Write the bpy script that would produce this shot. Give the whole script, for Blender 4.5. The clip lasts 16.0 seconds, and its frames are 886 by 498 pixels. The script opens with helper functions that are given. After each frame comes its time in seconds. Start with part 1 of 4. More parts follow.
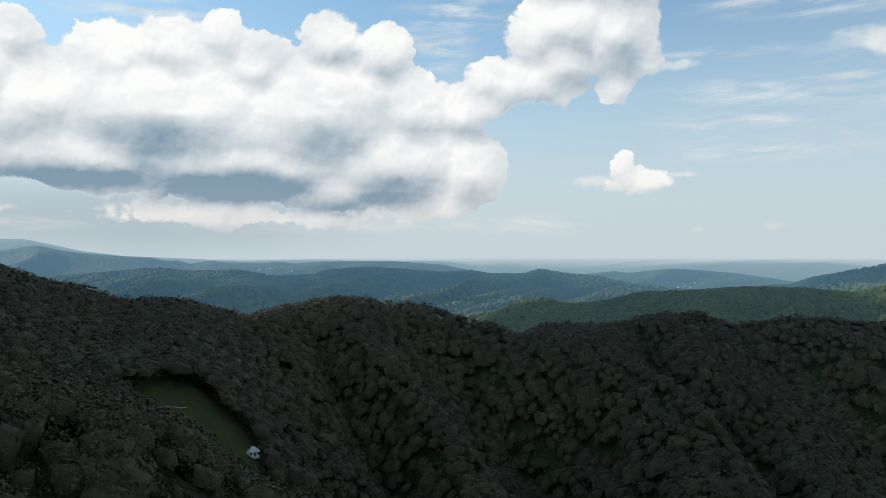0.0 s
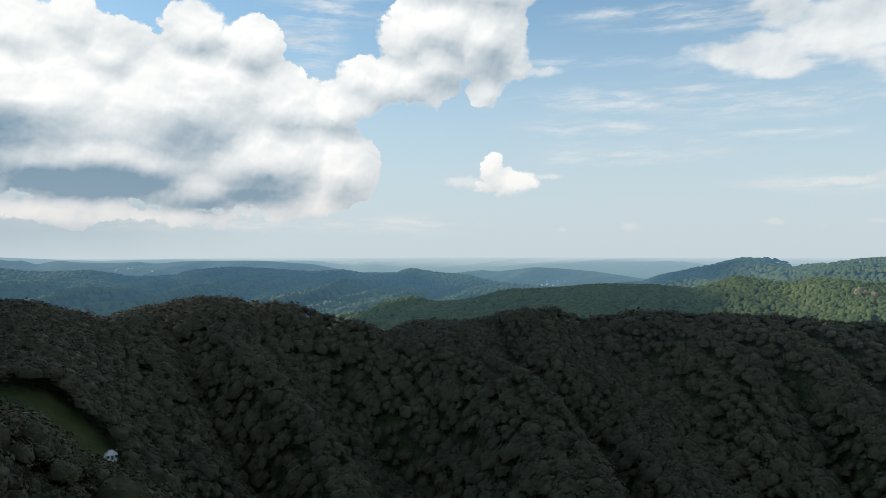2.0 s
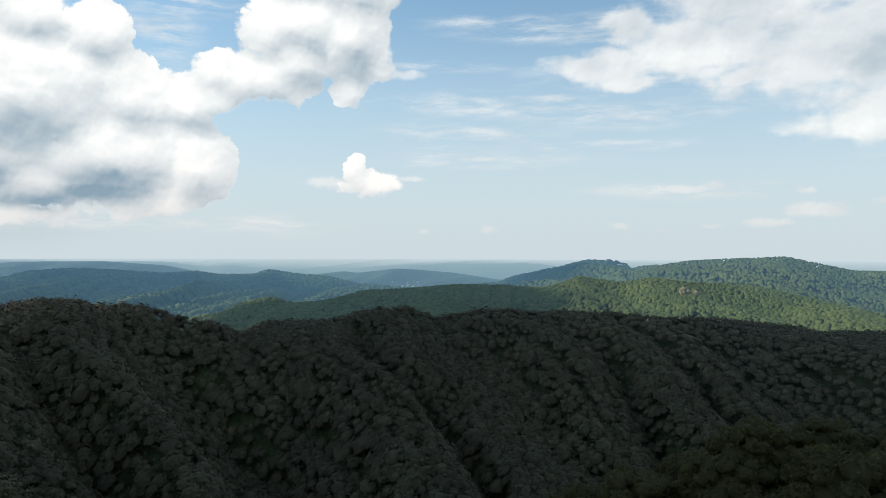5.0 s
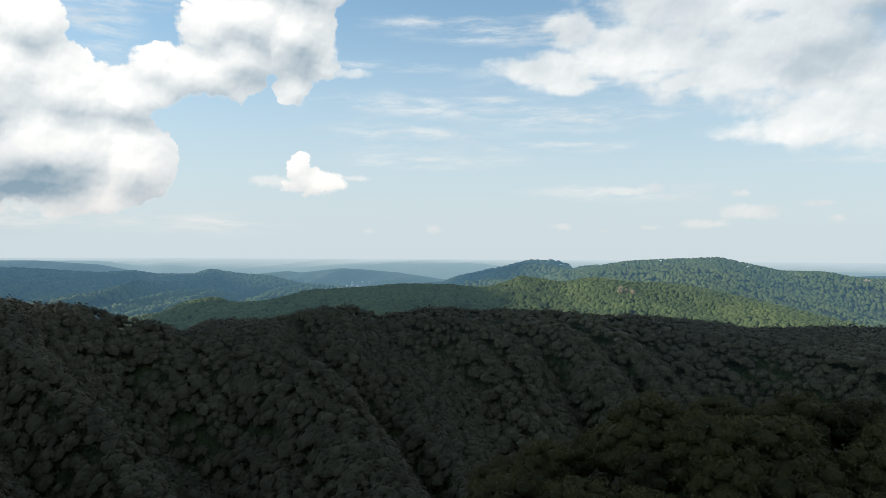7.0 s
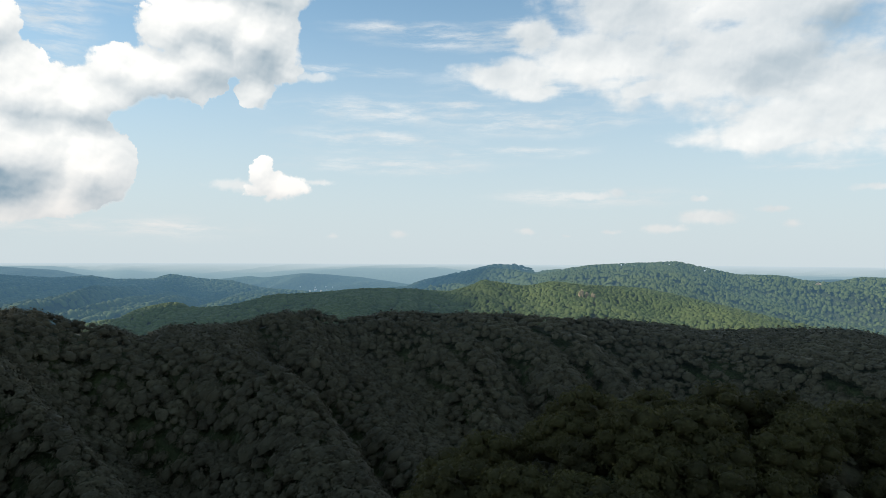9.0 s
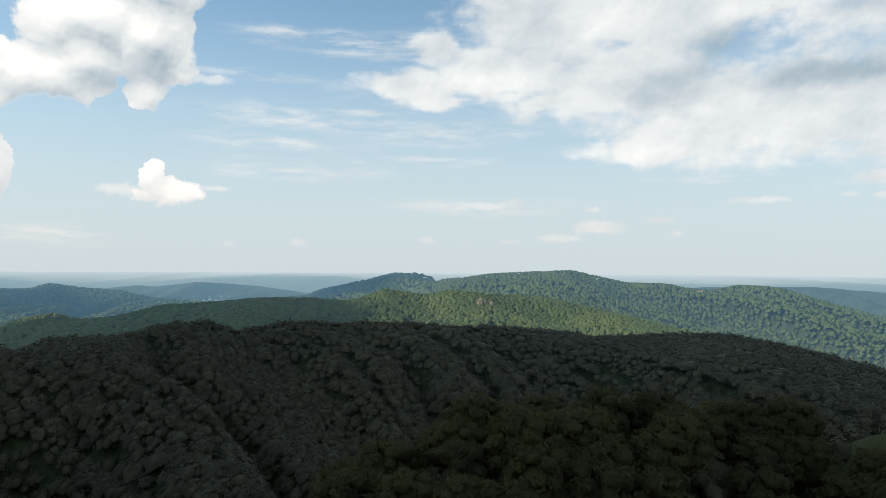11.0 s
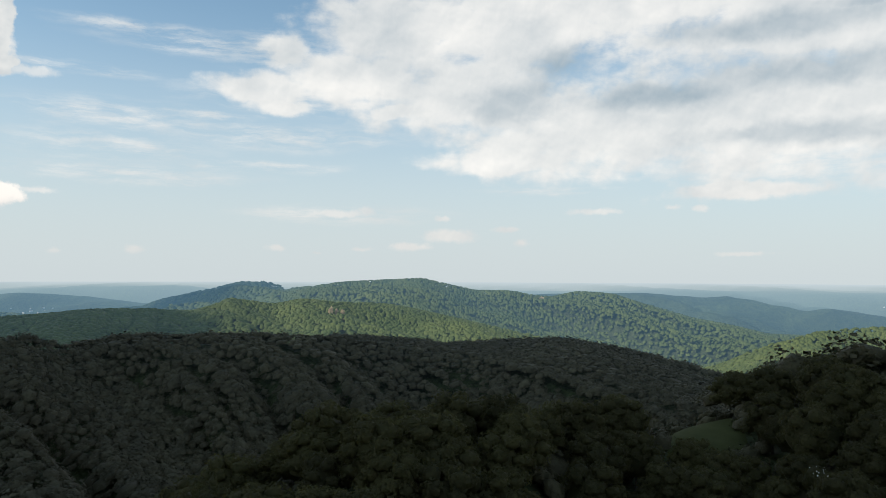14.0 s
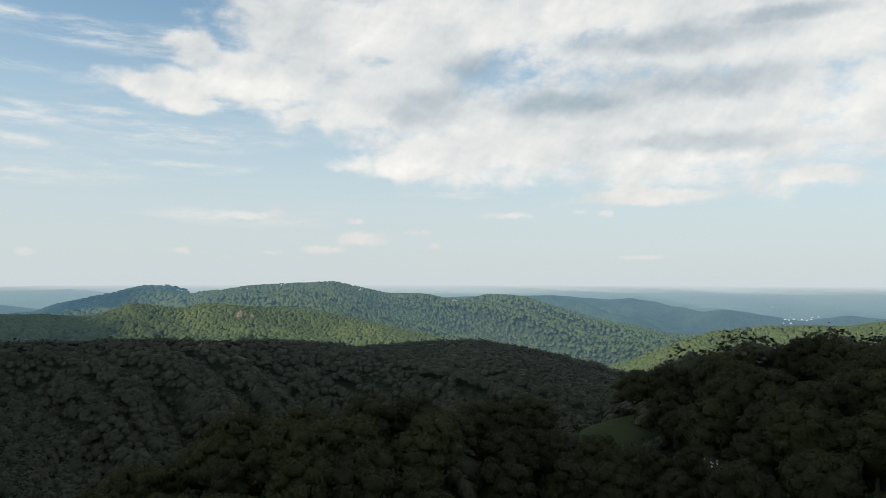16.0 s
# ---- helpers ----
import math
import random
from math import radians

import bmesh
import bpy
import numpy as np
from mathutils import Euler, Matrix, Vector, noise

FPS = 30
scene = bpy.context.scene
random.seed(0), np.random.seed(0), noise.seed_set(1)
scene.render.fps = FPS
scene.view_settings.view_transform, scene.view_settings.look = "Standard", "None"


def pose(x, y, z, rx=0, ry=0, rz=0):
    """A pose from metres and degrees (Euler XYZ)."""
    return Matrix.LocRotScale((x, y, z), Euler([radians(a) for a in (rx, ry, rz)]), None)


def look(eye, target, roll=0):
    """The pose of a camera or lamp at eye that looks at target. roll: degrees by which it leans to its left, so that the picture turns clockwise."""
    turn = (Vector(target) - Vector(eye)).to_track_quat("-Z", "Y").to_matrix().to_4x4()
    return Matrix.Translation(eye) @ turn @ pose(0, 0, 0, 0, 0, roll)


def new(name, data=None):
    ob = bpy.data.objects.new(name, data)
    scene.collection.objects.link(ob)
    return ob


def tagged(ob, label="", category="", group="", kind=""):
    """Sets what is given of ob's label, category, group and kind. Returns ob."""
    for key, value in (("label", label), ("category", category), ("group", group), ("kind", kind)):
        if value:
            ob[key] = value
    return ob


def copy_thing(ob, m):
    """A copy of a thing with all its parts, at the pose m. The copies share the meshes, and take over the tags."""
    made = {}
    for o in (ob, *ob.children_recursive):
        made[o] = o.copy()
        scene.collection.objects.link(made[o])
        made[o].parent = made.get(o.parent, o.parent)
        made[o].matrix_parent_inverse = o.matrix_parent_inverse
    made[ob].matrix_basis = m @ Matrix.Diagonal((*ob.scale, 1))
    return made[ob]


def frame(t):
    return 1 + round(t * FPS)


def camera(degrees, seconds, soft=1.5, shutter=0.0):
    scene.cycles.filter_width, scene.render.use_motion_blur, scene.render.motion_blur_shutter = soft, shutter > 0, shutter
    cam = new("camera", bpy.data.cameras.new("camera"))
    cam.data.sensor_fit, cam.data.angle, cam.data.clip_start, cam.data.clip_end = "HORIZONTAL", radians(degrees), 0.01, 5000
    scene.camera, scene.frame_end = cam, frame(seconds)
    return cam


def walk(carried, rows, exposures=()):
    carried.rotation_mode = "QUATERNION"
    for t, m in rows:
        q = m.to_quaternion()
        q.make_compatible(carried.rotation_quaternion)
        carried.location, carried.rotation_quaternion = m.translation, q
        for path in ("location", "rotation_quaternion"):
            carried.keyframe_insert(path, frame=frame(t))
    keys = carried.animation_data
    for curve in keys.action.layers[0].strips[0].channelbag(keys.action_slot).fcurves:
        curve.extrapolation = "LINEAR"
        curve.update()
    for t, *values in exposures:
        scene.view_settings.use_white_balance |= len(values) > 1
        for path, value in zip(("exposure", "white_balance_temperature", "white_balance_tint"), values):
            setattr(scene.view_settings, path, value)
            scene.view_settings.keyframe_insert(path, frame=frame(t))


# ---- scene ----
# the flight: seconds, place (m), bearing, pitch and roll (degrees)
FLIGHT = [
    (0, -0.00, 0.00, -0.00, -0.000, 0.239, -0.084),
    (0.5, 1.10, -4.36, -0.08, 2.412, 0.219, -0.078),
    (1, 2.15, -8.80, -0.07, 5.036, 0.209, -0.039),
    (1.5, 3.12, -13.32, 0.02, 7.637, 0.190, -0.053),
    (2, 3.89, -17.93, 0.10, 10.219, 0.172, -0.093),
    (2.5, 4.37, -22.64, 0.15, 12.282, 0.176, -0.021),
    (3, 4.59, -27.40, 0.17, 13.117, 0.196, 0.007),
    (3.5, 4.53, -32.16, 0.16, 15.167, 0.198, 0.083),
    (4, 4.24, -36.82, 0.23, 17.332, 0.249, 0.160),
    (4.5, 3.85, -41.48, 0.27, 19.340, 0.255, 0.228),
    (5, 3.47, -46.11, 0.30, 21.262, 0.297, 0.212),
    (5.2, 3.31, -47.93, 0.30, 21.947, 0.297, 0.235),
    (7.3, -0.58, -60.60, -0.36, 25.967, 0.322, 0.385),
    (7.5, -0.75, -61.61, -0.39, 26.158, 0.330, 0.400),
    (8, -1.10, -64.09, -0.46, 26.908, 0.432, 0.389),
    (10.3, -1.03, -68.73, -0.60, 32.999, 1.233, 0.411),
    (10.5, -1.08, -68.85, -0.54, 34.120, 1.318, 0.461),
    (11, -1.22, -69.09, -0.38, 36.491, 1.446, 0.381),
    (11.5, -1.39, -69.28, -0.35, 38.931, 1.597, 0.406),
    (12, -1.55, -69.39, -0.33, 41.331, 1.727, 0.358),
    (12.5, -1.70, -69.53, -0.34, 43.686, 1.858, 0.320),
    (13, -1.94, -69.67, -0.29, 45.450, 1.957, 0.295),
    (13.5, -2.08, -69.87, -0.22, 46.906, 2.046, 0.259),
    (14, -2.27, -70.06, -0.18, 48.417, 2.155, 0.217),
    (14.5, -2.54, -70.18, -0.16, 50.054, 2.249, 0.172),
    (15, -2.72, -70.32, -0.15, 51.863, 2.319, 0.190),
    (15.5, -2.84, -70.42, -0.14, 53.644, 2.367, 0.119),
    (16, -2.96, -70.48, -0.18, 55.389, 2.421, 0.101),
]


def flown(x, y, z, bearing, pitch, roll):
    b, p = radians(bearing), radians(pitch)
    way = Vector((math.sin(b) * math.cos(p), math.cos(b) * math.cos(p), math.sin(p)))
    eye = Vector((x, y, z))
    return look(eye, eye + way, roll)


cam = camera(63.83, 16.0, soft=0.6)
walk(cam, [(row[0], flown(*row[1:])) for row in FLIGHT], [(0, -0.1, 6400, 10), (3, -0.02, 6420, 10), (7.5, 0.04, 6500, 10), (12, 0.03, 6640, 11), (16, -0.03, 6780, 11.5)])

# ---- light: sky, clouds, sun ----
SUN_BEARING, SUN_HEIGHT = -64.0, 38.0
sun_way = Vector((math.sin(radians(SUN_BEARING)) * math.cos(radians(SUN_HEIGHT)),
                  math.cos(radians(SUN_BEARING)) * math.cos(radians(SUN_HEIGHT)), math.sin(radians(SUN_HEIGHT))))
sun_data = bpy.data.lights.new("sun", "SUN")
sun_data.energy, sun_data.angle, sun_data.color = 5.0, radians(0.53), (1.0, 0.95, 0.86)
sun = new("sun", sun_data)
sun.matrix_world = look(sun_way * 3000, (0, 0, 0))

# cloud masses of the sky: bearing, height over the horizon, half width, half height (degrees)
BANK = [
    (-31.3, 14.9, 2.0, 1.56), (-33.9, 12.2, 3.77, 3.78), (-29.9, 11.0, 4.79, 3.35), (-24.9, 14.2, 3.56, 2.81), (-21.1, 15.0, 3.57, 2.63), (-17.2, 16.3, 1.99, 1.91),
    (-14.7, 14.4, 4.05, 2.73), (-8.8, 16.4, 3.02, 2.52), (-5.2, 15.7, 2.98, 2.45), (-21.0, 10.6, 10.71, 4.89), (-10.1, 11.1, 8.82, 4.93), (-2.7, 11.5, 4.09, 3.27),
    (1.0, 11.4, 3.19, 2.18), (-3.8, 7.3, 6.12, 4.09), (2.2, 6.6, 3.27, 3.41), (-26.7, 7.1, 7.26, 2.93), (-17.0, 6.8, 11.24, 3.27), (-8.3, 5.0, 5.57, 2.03),
    (-0.4, 3.8, 4.78, 1.46), (-35.7, 6.9, 4.8, 3.33), (-19.0, 3.0, 7.12, 1.03), (-10.1, 2.7, 6.62, 0.72), (-31.3, 3.1, 2.0, 0.62),
]
PUFFS = [
    (10.2, 17.6, 4.94, 3.23), (13.9, 17.0, 3.65, 4.07), (7.7, 16.9, 2.77, 2.35), (13.7, 13.1, 1.55, 1.86), (15.6, 14.4, 1.77, 1.05), (9.3, 14.6, 3.55, 1.89),
    (6.2, 13.1, 2.97, 1.45), (3.2, 11.8, 2.54, 1.27), (14.1, 20.6, 4.28, 3.09), (9.8, 21.7, 3.54, 2.69), (14.1, 6.9, 1.2, 1.32), (15.5, 5.7, 2.62, 1.18),
    (6.6, 13.4, 5.4, 2.1), (9.6, 15.0, 3.6, 2.2),
]
DECK = [
    (45.2, 19.2, 6.62, 3.14), (41.7, 15.4, 6.02, 1.99), (54.3, 19.7, 8.19, 3.87), (51.5, 14.1, 8.16, 3.63), (60.7, 11.7, 11.28, 3.85), (73.8, 12.2, 14.36, 4.97),
    (78.0, 17.9, 16.37, 3.58), (65.3, 20.6, 14.15, 2.69), (53.4, 9.2, 6.82, 1.09), (71.7, 6.5, 4.83, 0.66), (83.4, 7.5, 3.02, 0.6), (34.2, 14.4, 4.16, 1.1),
    (35.6, 13.1, 2.42, 0.64), (35.7, 17.0, 1.7, 1.29), (44.3, 13.0, 1.75, 0.8), (90.2, 11.7, 6.18, 4.5), (85.5, 21.2, 17.19, 3.56),
]
SMALL = [
    (39.6, 4.9, 4.01, 0.44), (42.3, 5.1, 0.86, 0.53), (48.5, 4.6, 0.76, 0.32), (48.9, 3.2, 2.25, 0.63), (53.8, 3.7, 1.18, 0.32), (54.8, 2.6, 1.09, 0.5),
    (45.7, 2.3, 1.86, 0.4), (41.8, 2.1, 1.2, 0.27), (35.3, 2.1, 0.96, 0.34), (24.8, 1.9, 1.01, 0.47), (38.4, 1.8, 0.67, 0.22), (66.3, 5.3, 0.97, 0.31),
    (68.2, 5.2, 0.78, 0.31), (60.7, 5.1, 3.16, 0.32), (71.6, 1.7, 2.1, 0.22),
    (17.6, 14.0, 2.0020000000000002, 0.43), (12.4, 5.5, 2.387, 0.58), (18.5, 5.9, 1.804, 0.35), (24.8, 1.9, 1.078, 0.45), (19.7, 1.7, 0.6160000000000001, 0.35),
]
WISPS = [
    (20.2, 14.6, 4.02, 0.32), (24.2, 11.6, 6.54, 0.8), (22.9, 9.4, 4.84, 0.81), (24.2, 7.5, 6.1, 0.49), (30.6, 12.1, 2.46, 0.3), (34.6, 17.2, 3.9, 1.01),
    (38.0, 13.9, 7.02, 1.07), (36.5, 10.9, 6.44, 0.62), (40.2, 4.8, 5.33, 0.56), (35.4, 8.5, 3.47, 0.38), (30.2, 17.2, 5.62, 0.58), (25.1, 17.9, 4.1, 0.36),
    (26.0, 7.1, 4.16, 0.4), (31.5, 8.4, 2.67, 0.37), (35.4, 10.7, 5.24, 0.77), (77.8, 8.2, 10.13, 0.93), (84.5, 10.1, 4.18, 1.19), (57.0, 6.8, 3.64, 0.23),
    (-0.4, 16.7, 1.91, 2.73), (1.2, 18.5, 3.18, 1.0), (-29.9, 2.0, 3.08, 0.39), (-6.1, 2.1, 9.9, 0.45), (6.6, 2.1, 4.94, 0.63), (-23.0, 17.3, 4.24, 1.01),
]
BELLIES = [
    (-21.0, 6.4, 13.48, 2.21), (-28.9, 6.4, 4.89, 1.36), (-10.1, 9.8, 3.53, 1.88), (-6.5, 11.9, 2.7, 1.27), (-13.8, 15.0, 2.58, 1.5), (-23.0, 9.0, 5.4, 1.59),
    (-4.3, 5.3, 3.17, 1.63), (-7.4, 14.9, 3.13, 1.08), (73.9, 17.9, 9.03, 1.04), (77.5, 14.7, 8.62, 1.27), (65.2, 13.8, 5.75, 1.08), (81.1, 18.8, 6.32, 0.66),
    (53.6, 13.7, 4.55, 1.64), (58.0, 16.7, 3.18, 1.27), (75.8, 10.4, 8.01, 0.85),
]
BASES = [
    (-19.8, 5.3, 12.89, 0.86), (-8.3, 4.1, 5.35, 0.81), (-29.9, 5.4, 5.13, 0.63), (-14.9, 4.7, 8.5, 0.79),
]


class Nodes:
    """Short hand for building a node tree."""

    def __init__(self, tree):
        self.tree = tree

    def add(self, kind, **settings):
        node = self.tree.nodes.new(kind)
        for key, value in settings.items():
            setattr(node, key, value)
        return node

    def put(self, socket, value):
        if hasattr(value, "is_output"):
            self.tree.links.new(value, socket)
        elif value is not None:
            socket.default_value = value

    def math(self, operation, a, b=None, c=None, clamp=False):
        node = self.add("ShaderNodeMath", operation=operation, use_clamp=clamp)
        for socket, value in zip(node.inputs, (a, b, c)):
            self.put(socket, value)
        return node.outputs[0]

    def vec(self, operation, a, b=None):
        node = self.add("ShaderNodeVectorMath", operation=operation)
        self.put(node.inputs[0], a)
        if b is not None:
            self.put(node.inputs[1], b)
        return node.outputs["Value"] if operation in ("LENGTH", "DOT_PRODUCT") else node.outputs[0]

    def noise(self, vector, scale, detail=4.0, rough=0.55):
        node = self.add("ShaderNodeTexNoise")
        self.put(node.inputs["Vector"], vector)
        self.put(node.inputs["Scale"], scale)
        self.put(node.inputs["Detail"], detail)
        self.put(node.inputs["Roughness"], rough)
        return node

    def ramp(self, value, low, high, to_low=0.0, to_high=1.0, smooth=True):
        node = self.add("ShaderNodeMapRange", interpolation_type="SMOOTHSTEP" if smooth else "LINEAR")
        for socket, v in zip(node.inputs, (value, low, high, to_low, to_high)):
            self.put(socket, v)
        return node.outputs[0]

    def mix(self, factor, a, b, blend="MIX"):
        node = self.add("ShaderNodeMix", data_type="RGBA", blend_type=blend)
        self.put(node.inputs[0], factor)
        self.put(node.inputs[6], a)
        self.put(node.inputs[7], b)
        return node.outputs[2]


def make_billow(name, octaves, bend, fine_share):
    """Heaped, cauliflower-like cloud relief as a node group: a place in degrees in, a height of about -0.5 to 0.5 out."""
    group = bpy.data.node_groups.new(name, "ShaderNodeTree")
    group.interface.new_socket("Vector", in_out="INPUT", socket_type="NodeSocketVector")
    group.interface.new_socket("Value", in_out="OUTPUT", socket_type="NodeSocketFloat")
    n = Nodes(group)
    place = n.add("NodeGroupInput").outputs[0]
    bent = n.noise(place, 0.45 / bend, 4.0, 0.5).outputs["Color"]
    bent = n.vec("ADD", place, n.vec("MULTIPLY", n.vec("SUBTRACT", bent, (0.5, 0.5, 0.5)), (1.6 * bend, 1.2 * bend, 0)))
    total = None
    for scale, weight in octaves:
        v = n.add("ShaderNodeTexVoronoi", feature="SMOOTH_F1")
        n.put(v.inputs["Vector"], bent)
        n.put(v.inputs["Scale"], scale)
        n.put(v.inputs["Smoothness"], 0.6)
        part = n.math("MULTIPLY", n.math("SUBTRACT", 0.5, v.outputs["Distance"]), weight)
        total = part if total is None else n.math("ADD", total, part)
    fine = n.noise(place, 0.9 / bend, 5.0, 0.5).outputs[0]
    total = n.math("ADD", total, n.math("MULTIPLY", n.math("SUBTRACT", fine, 0.5), fine_share))
    n.put(n.add("NodeGroupOutput").inputs[0], total)
    return group


def make_sky():
    world = bpy.data.worlds.new("sky")
    world.use_nodes = True
    scene.world = world
    tree = world.node_tree
    tree.nodes.clear()
    n = Nodes(tree)
    way = n.add("ShaderNodeTexCoord").outputs["Generated"]
    xyz = n.add("ShaderNodeSeparateXYZ")
    n.put(xyz.inputs[0], way)
    bearing = n.math("MULTIPLY", n.math("ARCTAN2", xyz.outputs[0], xyz.outputs[1]), 57.2958)
    height = n.math("MULTIPLY", n.math("ARCSINE", xyz.outputs[2]), 57.2958)
    flat = n.add("ShaderNodeCombineXYZ")
    n.put(flat.inputs[0], bearing)
    n.put(flat.inputs[1], height)
    uv = flat.outputs[0]

    def warped(scale, amount):
        c = n.noise(uv, scale, 5.0, 0.6).outputs["Color"]
        return n.vec("ADD", uv, n.vec("MULTIPLY", n.vec("SUBTRACT", c, (0.5, 0.5, 0.5)), amount))

    def field(place, blobs):
        """How deep a place lies inside the nearest of the masses: 1 in the middle, 0 on the rim."""
        best = None
        for u, v, a, b in blobs:
            d = n.vec("LENGTH", n.vec("MULTIPLY", n.vec("SUBTRACT", place, (u, v, 0)), (1 / a, 1 / b, 0)))
            best = d if best is None else n.math("SMOOTH_MIN", best, d, 0.12)
        return n.math("SUBTRACT", 1.0, best)

    billow = make_billow("billow", ((0.22, 0.62), (0.52, 0.38), (1.25, 0.19), (2.9, 0.06)), 1.0, 0.10)
    heaps = make_billow("heaps", ((0.085, 0.75), (0.2, 0.42), (0.48, 0.2)), 2.0, 0.3)

    def heap(place, kind):
        node = n.add("ShaderNodeGroup", node_tree=kind)
        n.put(node.inputs[0], place)
        return node.outputs[0]

    def depth(place, blobs):
        """How many degrees deep a place lies inside the masses; under 0 outside."""
        best = None
        for u, v, a, b in blobs:
            d = n.vec("LENGTH", n.vec("MULTIPLY", n.vec("SUBTRACT", place, (u, v, 0)), (1 / a, 1 / b, 0)))
            d = n.math("MULTIPLY", n.math("SUBTRACT", 1.0, d), min(a, b))
            best = d if best is None else n.math("SMOOTH_MAX", best, d, 0.35)
        return best

    relief = heap(uv, billow)
    flat_uv = n.vec("MULTIPLY", uv, (0.8, 1.15, 1.0))
    small_slope = n.math("SUBTRACT", relief, heap(n.vec("ADD", uv, (-0.12, 0.26, 0.0)), billow))
    large_slope = n.math("SUBTRACT", heap(flat_uv, heaps), heap(n.vec("ADD", flat_uv, (-0.6, 1.3, 0.0)), heaps))

    near_uv = warped(0.45, (1.5, 1.0, 0))
    frayed = n.math("MULTIPLY", n.math("SUBTRACT", n.noise(uv, 1.3, 9.0, 0.62).outputs[0], 0.5), 0.9)
    mass = depth(near_uv, BANK + PUFFS)
    mass_above = depth(n.vec("ADD", near_uv, (-0.4, 1.5, 0.0)), BANK + PUFFS)
    cumulus = n.math("ADD", mass, n.math("ADD", frayed, n.math("MULTIPLY", relief, 1.7)))
    slope = n.math("ADD", n.math("MULTIPLY", small_slope, 0.72), n.math("MULTIPLY", large_slope, 0.85))
    small = n.math("ADD", field(warped(0.9, (0.9, 0.5, 0)), SMALL), n.math("MULTIPLY", n.math("ADD", relief, n.math("MULTIPLY", frayed, 0.9)), 1.2))
    # the broken sheet: longer, softer, drawn out along the horizon
    sheet_uv = warped(0.3, (3.4, 1.7, 0))
    long_uv = n.vec("MULTIPLY", uv, (0.5, 1.0, 1.0))
    sheet_noise = n.noise(long_uv, 0.55, 8.0, 0.58).outputs[0]
    sheet = n.math("ADD", field(sheet_uv, DECK), n.math("MULTIPLY", n.math("SUBTRACT", sheet_noise, 0.39), 1.4))
    sheet = n.math("ADD", sheet, n.math("MULTIPLY", relief, 0.75))
    wisp_noise = n.noise(n.vec("MULTIPLY", warped(0.3, (2.0, 0.8, 0)), (0.16, 1.0, 1.0)), 1.3, 8.0, 0.62).outputs[0]
    wisp = n.math("MULTIPLY", n.ramp(field(warped(0.3, (4.0, 0.8, 0)), WISPS), -1.0, 0.7), n.ramp(wisp_noise, 0.36, 0.74))

    # overhead and behind, the same broken cloud goes on
    around = n.noise(n.vec("MULTIPLY", way, (1.0, 1.0, 2.2)), 3.0, 6.0, 0.58).outputs[0]
    beyond = n.math("MAXIMUM", n.ramp(height, 21.0, 30.0), n.math("MAXIMUM", n.ramp(bearing, 92.0, 104.0), n.ramp(bearing, -40.0, -48.0)))
    other = n.math("MULTIPLY", n.math("MAXIMUM", n.ramp(around, 0.46, 0.62), n.ramp(height, 32.0, 55.0)), n.math("MULTIPLY", beyond, n.ramp(height, 1.0, 6.0)))

    a_cumulus = n.ramp(cumulus, 0.0, n.ramp(n.noise(uv, 0.2, 2.0).outputs[0], 0.35, 0.7, 0.08, 0.6))
    a_small = n.math("MULTIPLY", n.ramp(small, -0.05, 0.75), 0.7)
    a_sheet = n.math("MULTIPLY", n.ramp(sheet, -0.22, 0.5), 0.93)
    a_wisp = n.math("MULTIPLY", wisp, 0.85)
    soft = n.math("SUBTRACT", 1.0, n.math("MULTIPLY", n.math("SUBTRACT", 1.0, a_sheet), n.math("SUBTRACT", 1.0, a_wisp)))
    soft = n.math("MAXIMUM", soft, n.math("MAXIMUM", a_small, other))
    alpha = n.math("MAXIMUM", soft, a_cumulus)

    belly = n.ramp(field(warped(0.4, (3.0, 1.6, 0)), BELLIES), -0.35, 0.7)
    broad = n.math("SUBTRACT", n.noise(warped(0.3, (2.0, 1.5, 0)), 0.17, 6.0, 0.5).outputs[0], 0.5)
    rounding = n.math("MULTIPLY", n.math("SUBTRACT", mass, mass_above), a_cumulus)
    shade = n.math("ADD", n.math("MULTIPLY", slope, n.math("ADD", 0.52, n.math("MULTIPLY", a_cumulus, 0.33))), n.math("MULTIPLY", n.math("MINIMUM", rounding, 1.0), 0.22))
    shade = n.math("SUBTRACT", shade, n.math("MULTIPLY", belly, n.math("ADD", 0.25, n.math("MULTIPLY", a_cumulus, -0.08))))
    shade = n.math("ADD", shade, n.math("MULTIPLY", broad, 0.55))
    bright = n.math("ADD", n.math("ADD", 0.70, n.math("MULTIPLY", a_cumulus, 0.035)), shade)
    # the flat undersides of the bank are the darkest
    under = n.math("MULTIPLY", n.ramp(field(warped(0.4, (2.4, 0.9, 0)), BASES), -1.0, 0.7), n.math("MULTIPLY", a_cumulus, 0.38))
    # overhead, out of view, the sky is darkened like thick cloud to dim the woods
    over = n.math("MULTIPLY", n.ramp(height, 24.0, 48.0), 0.62)
    bright = n.ramp(n.math("SUBTRACT", n.math("SUBTRACT", bright, under), over), 0.10, 1.0, smooth=False)
    colour = n.mix(bright, (0.215, 0.335, 0.43, 1), (1.05, 1.05, 1.02, 1))
    # low clouds are seen through more air and turn pale and warm
    colour = n.mix(n.math("MULTIPLY", n.ramp(height, 9.0, 0.5, 0.0, 0.66), n.math("ADD", 0.2, n.math("MULTIPLY", bright, 0.8))), colour, (0.84, 0.78, 0.73, 1))

    sky = n.add("ShaderNodeTexSky", sky_type="NISHITA", sun_disc=False, sun_elevation=radians(SUN_HEIGHT),
                sun_rotation=radians(SUN_BEARING), altitude=900.0, air_density=1.0, dust_density=1.2, ozone_density=1.4)
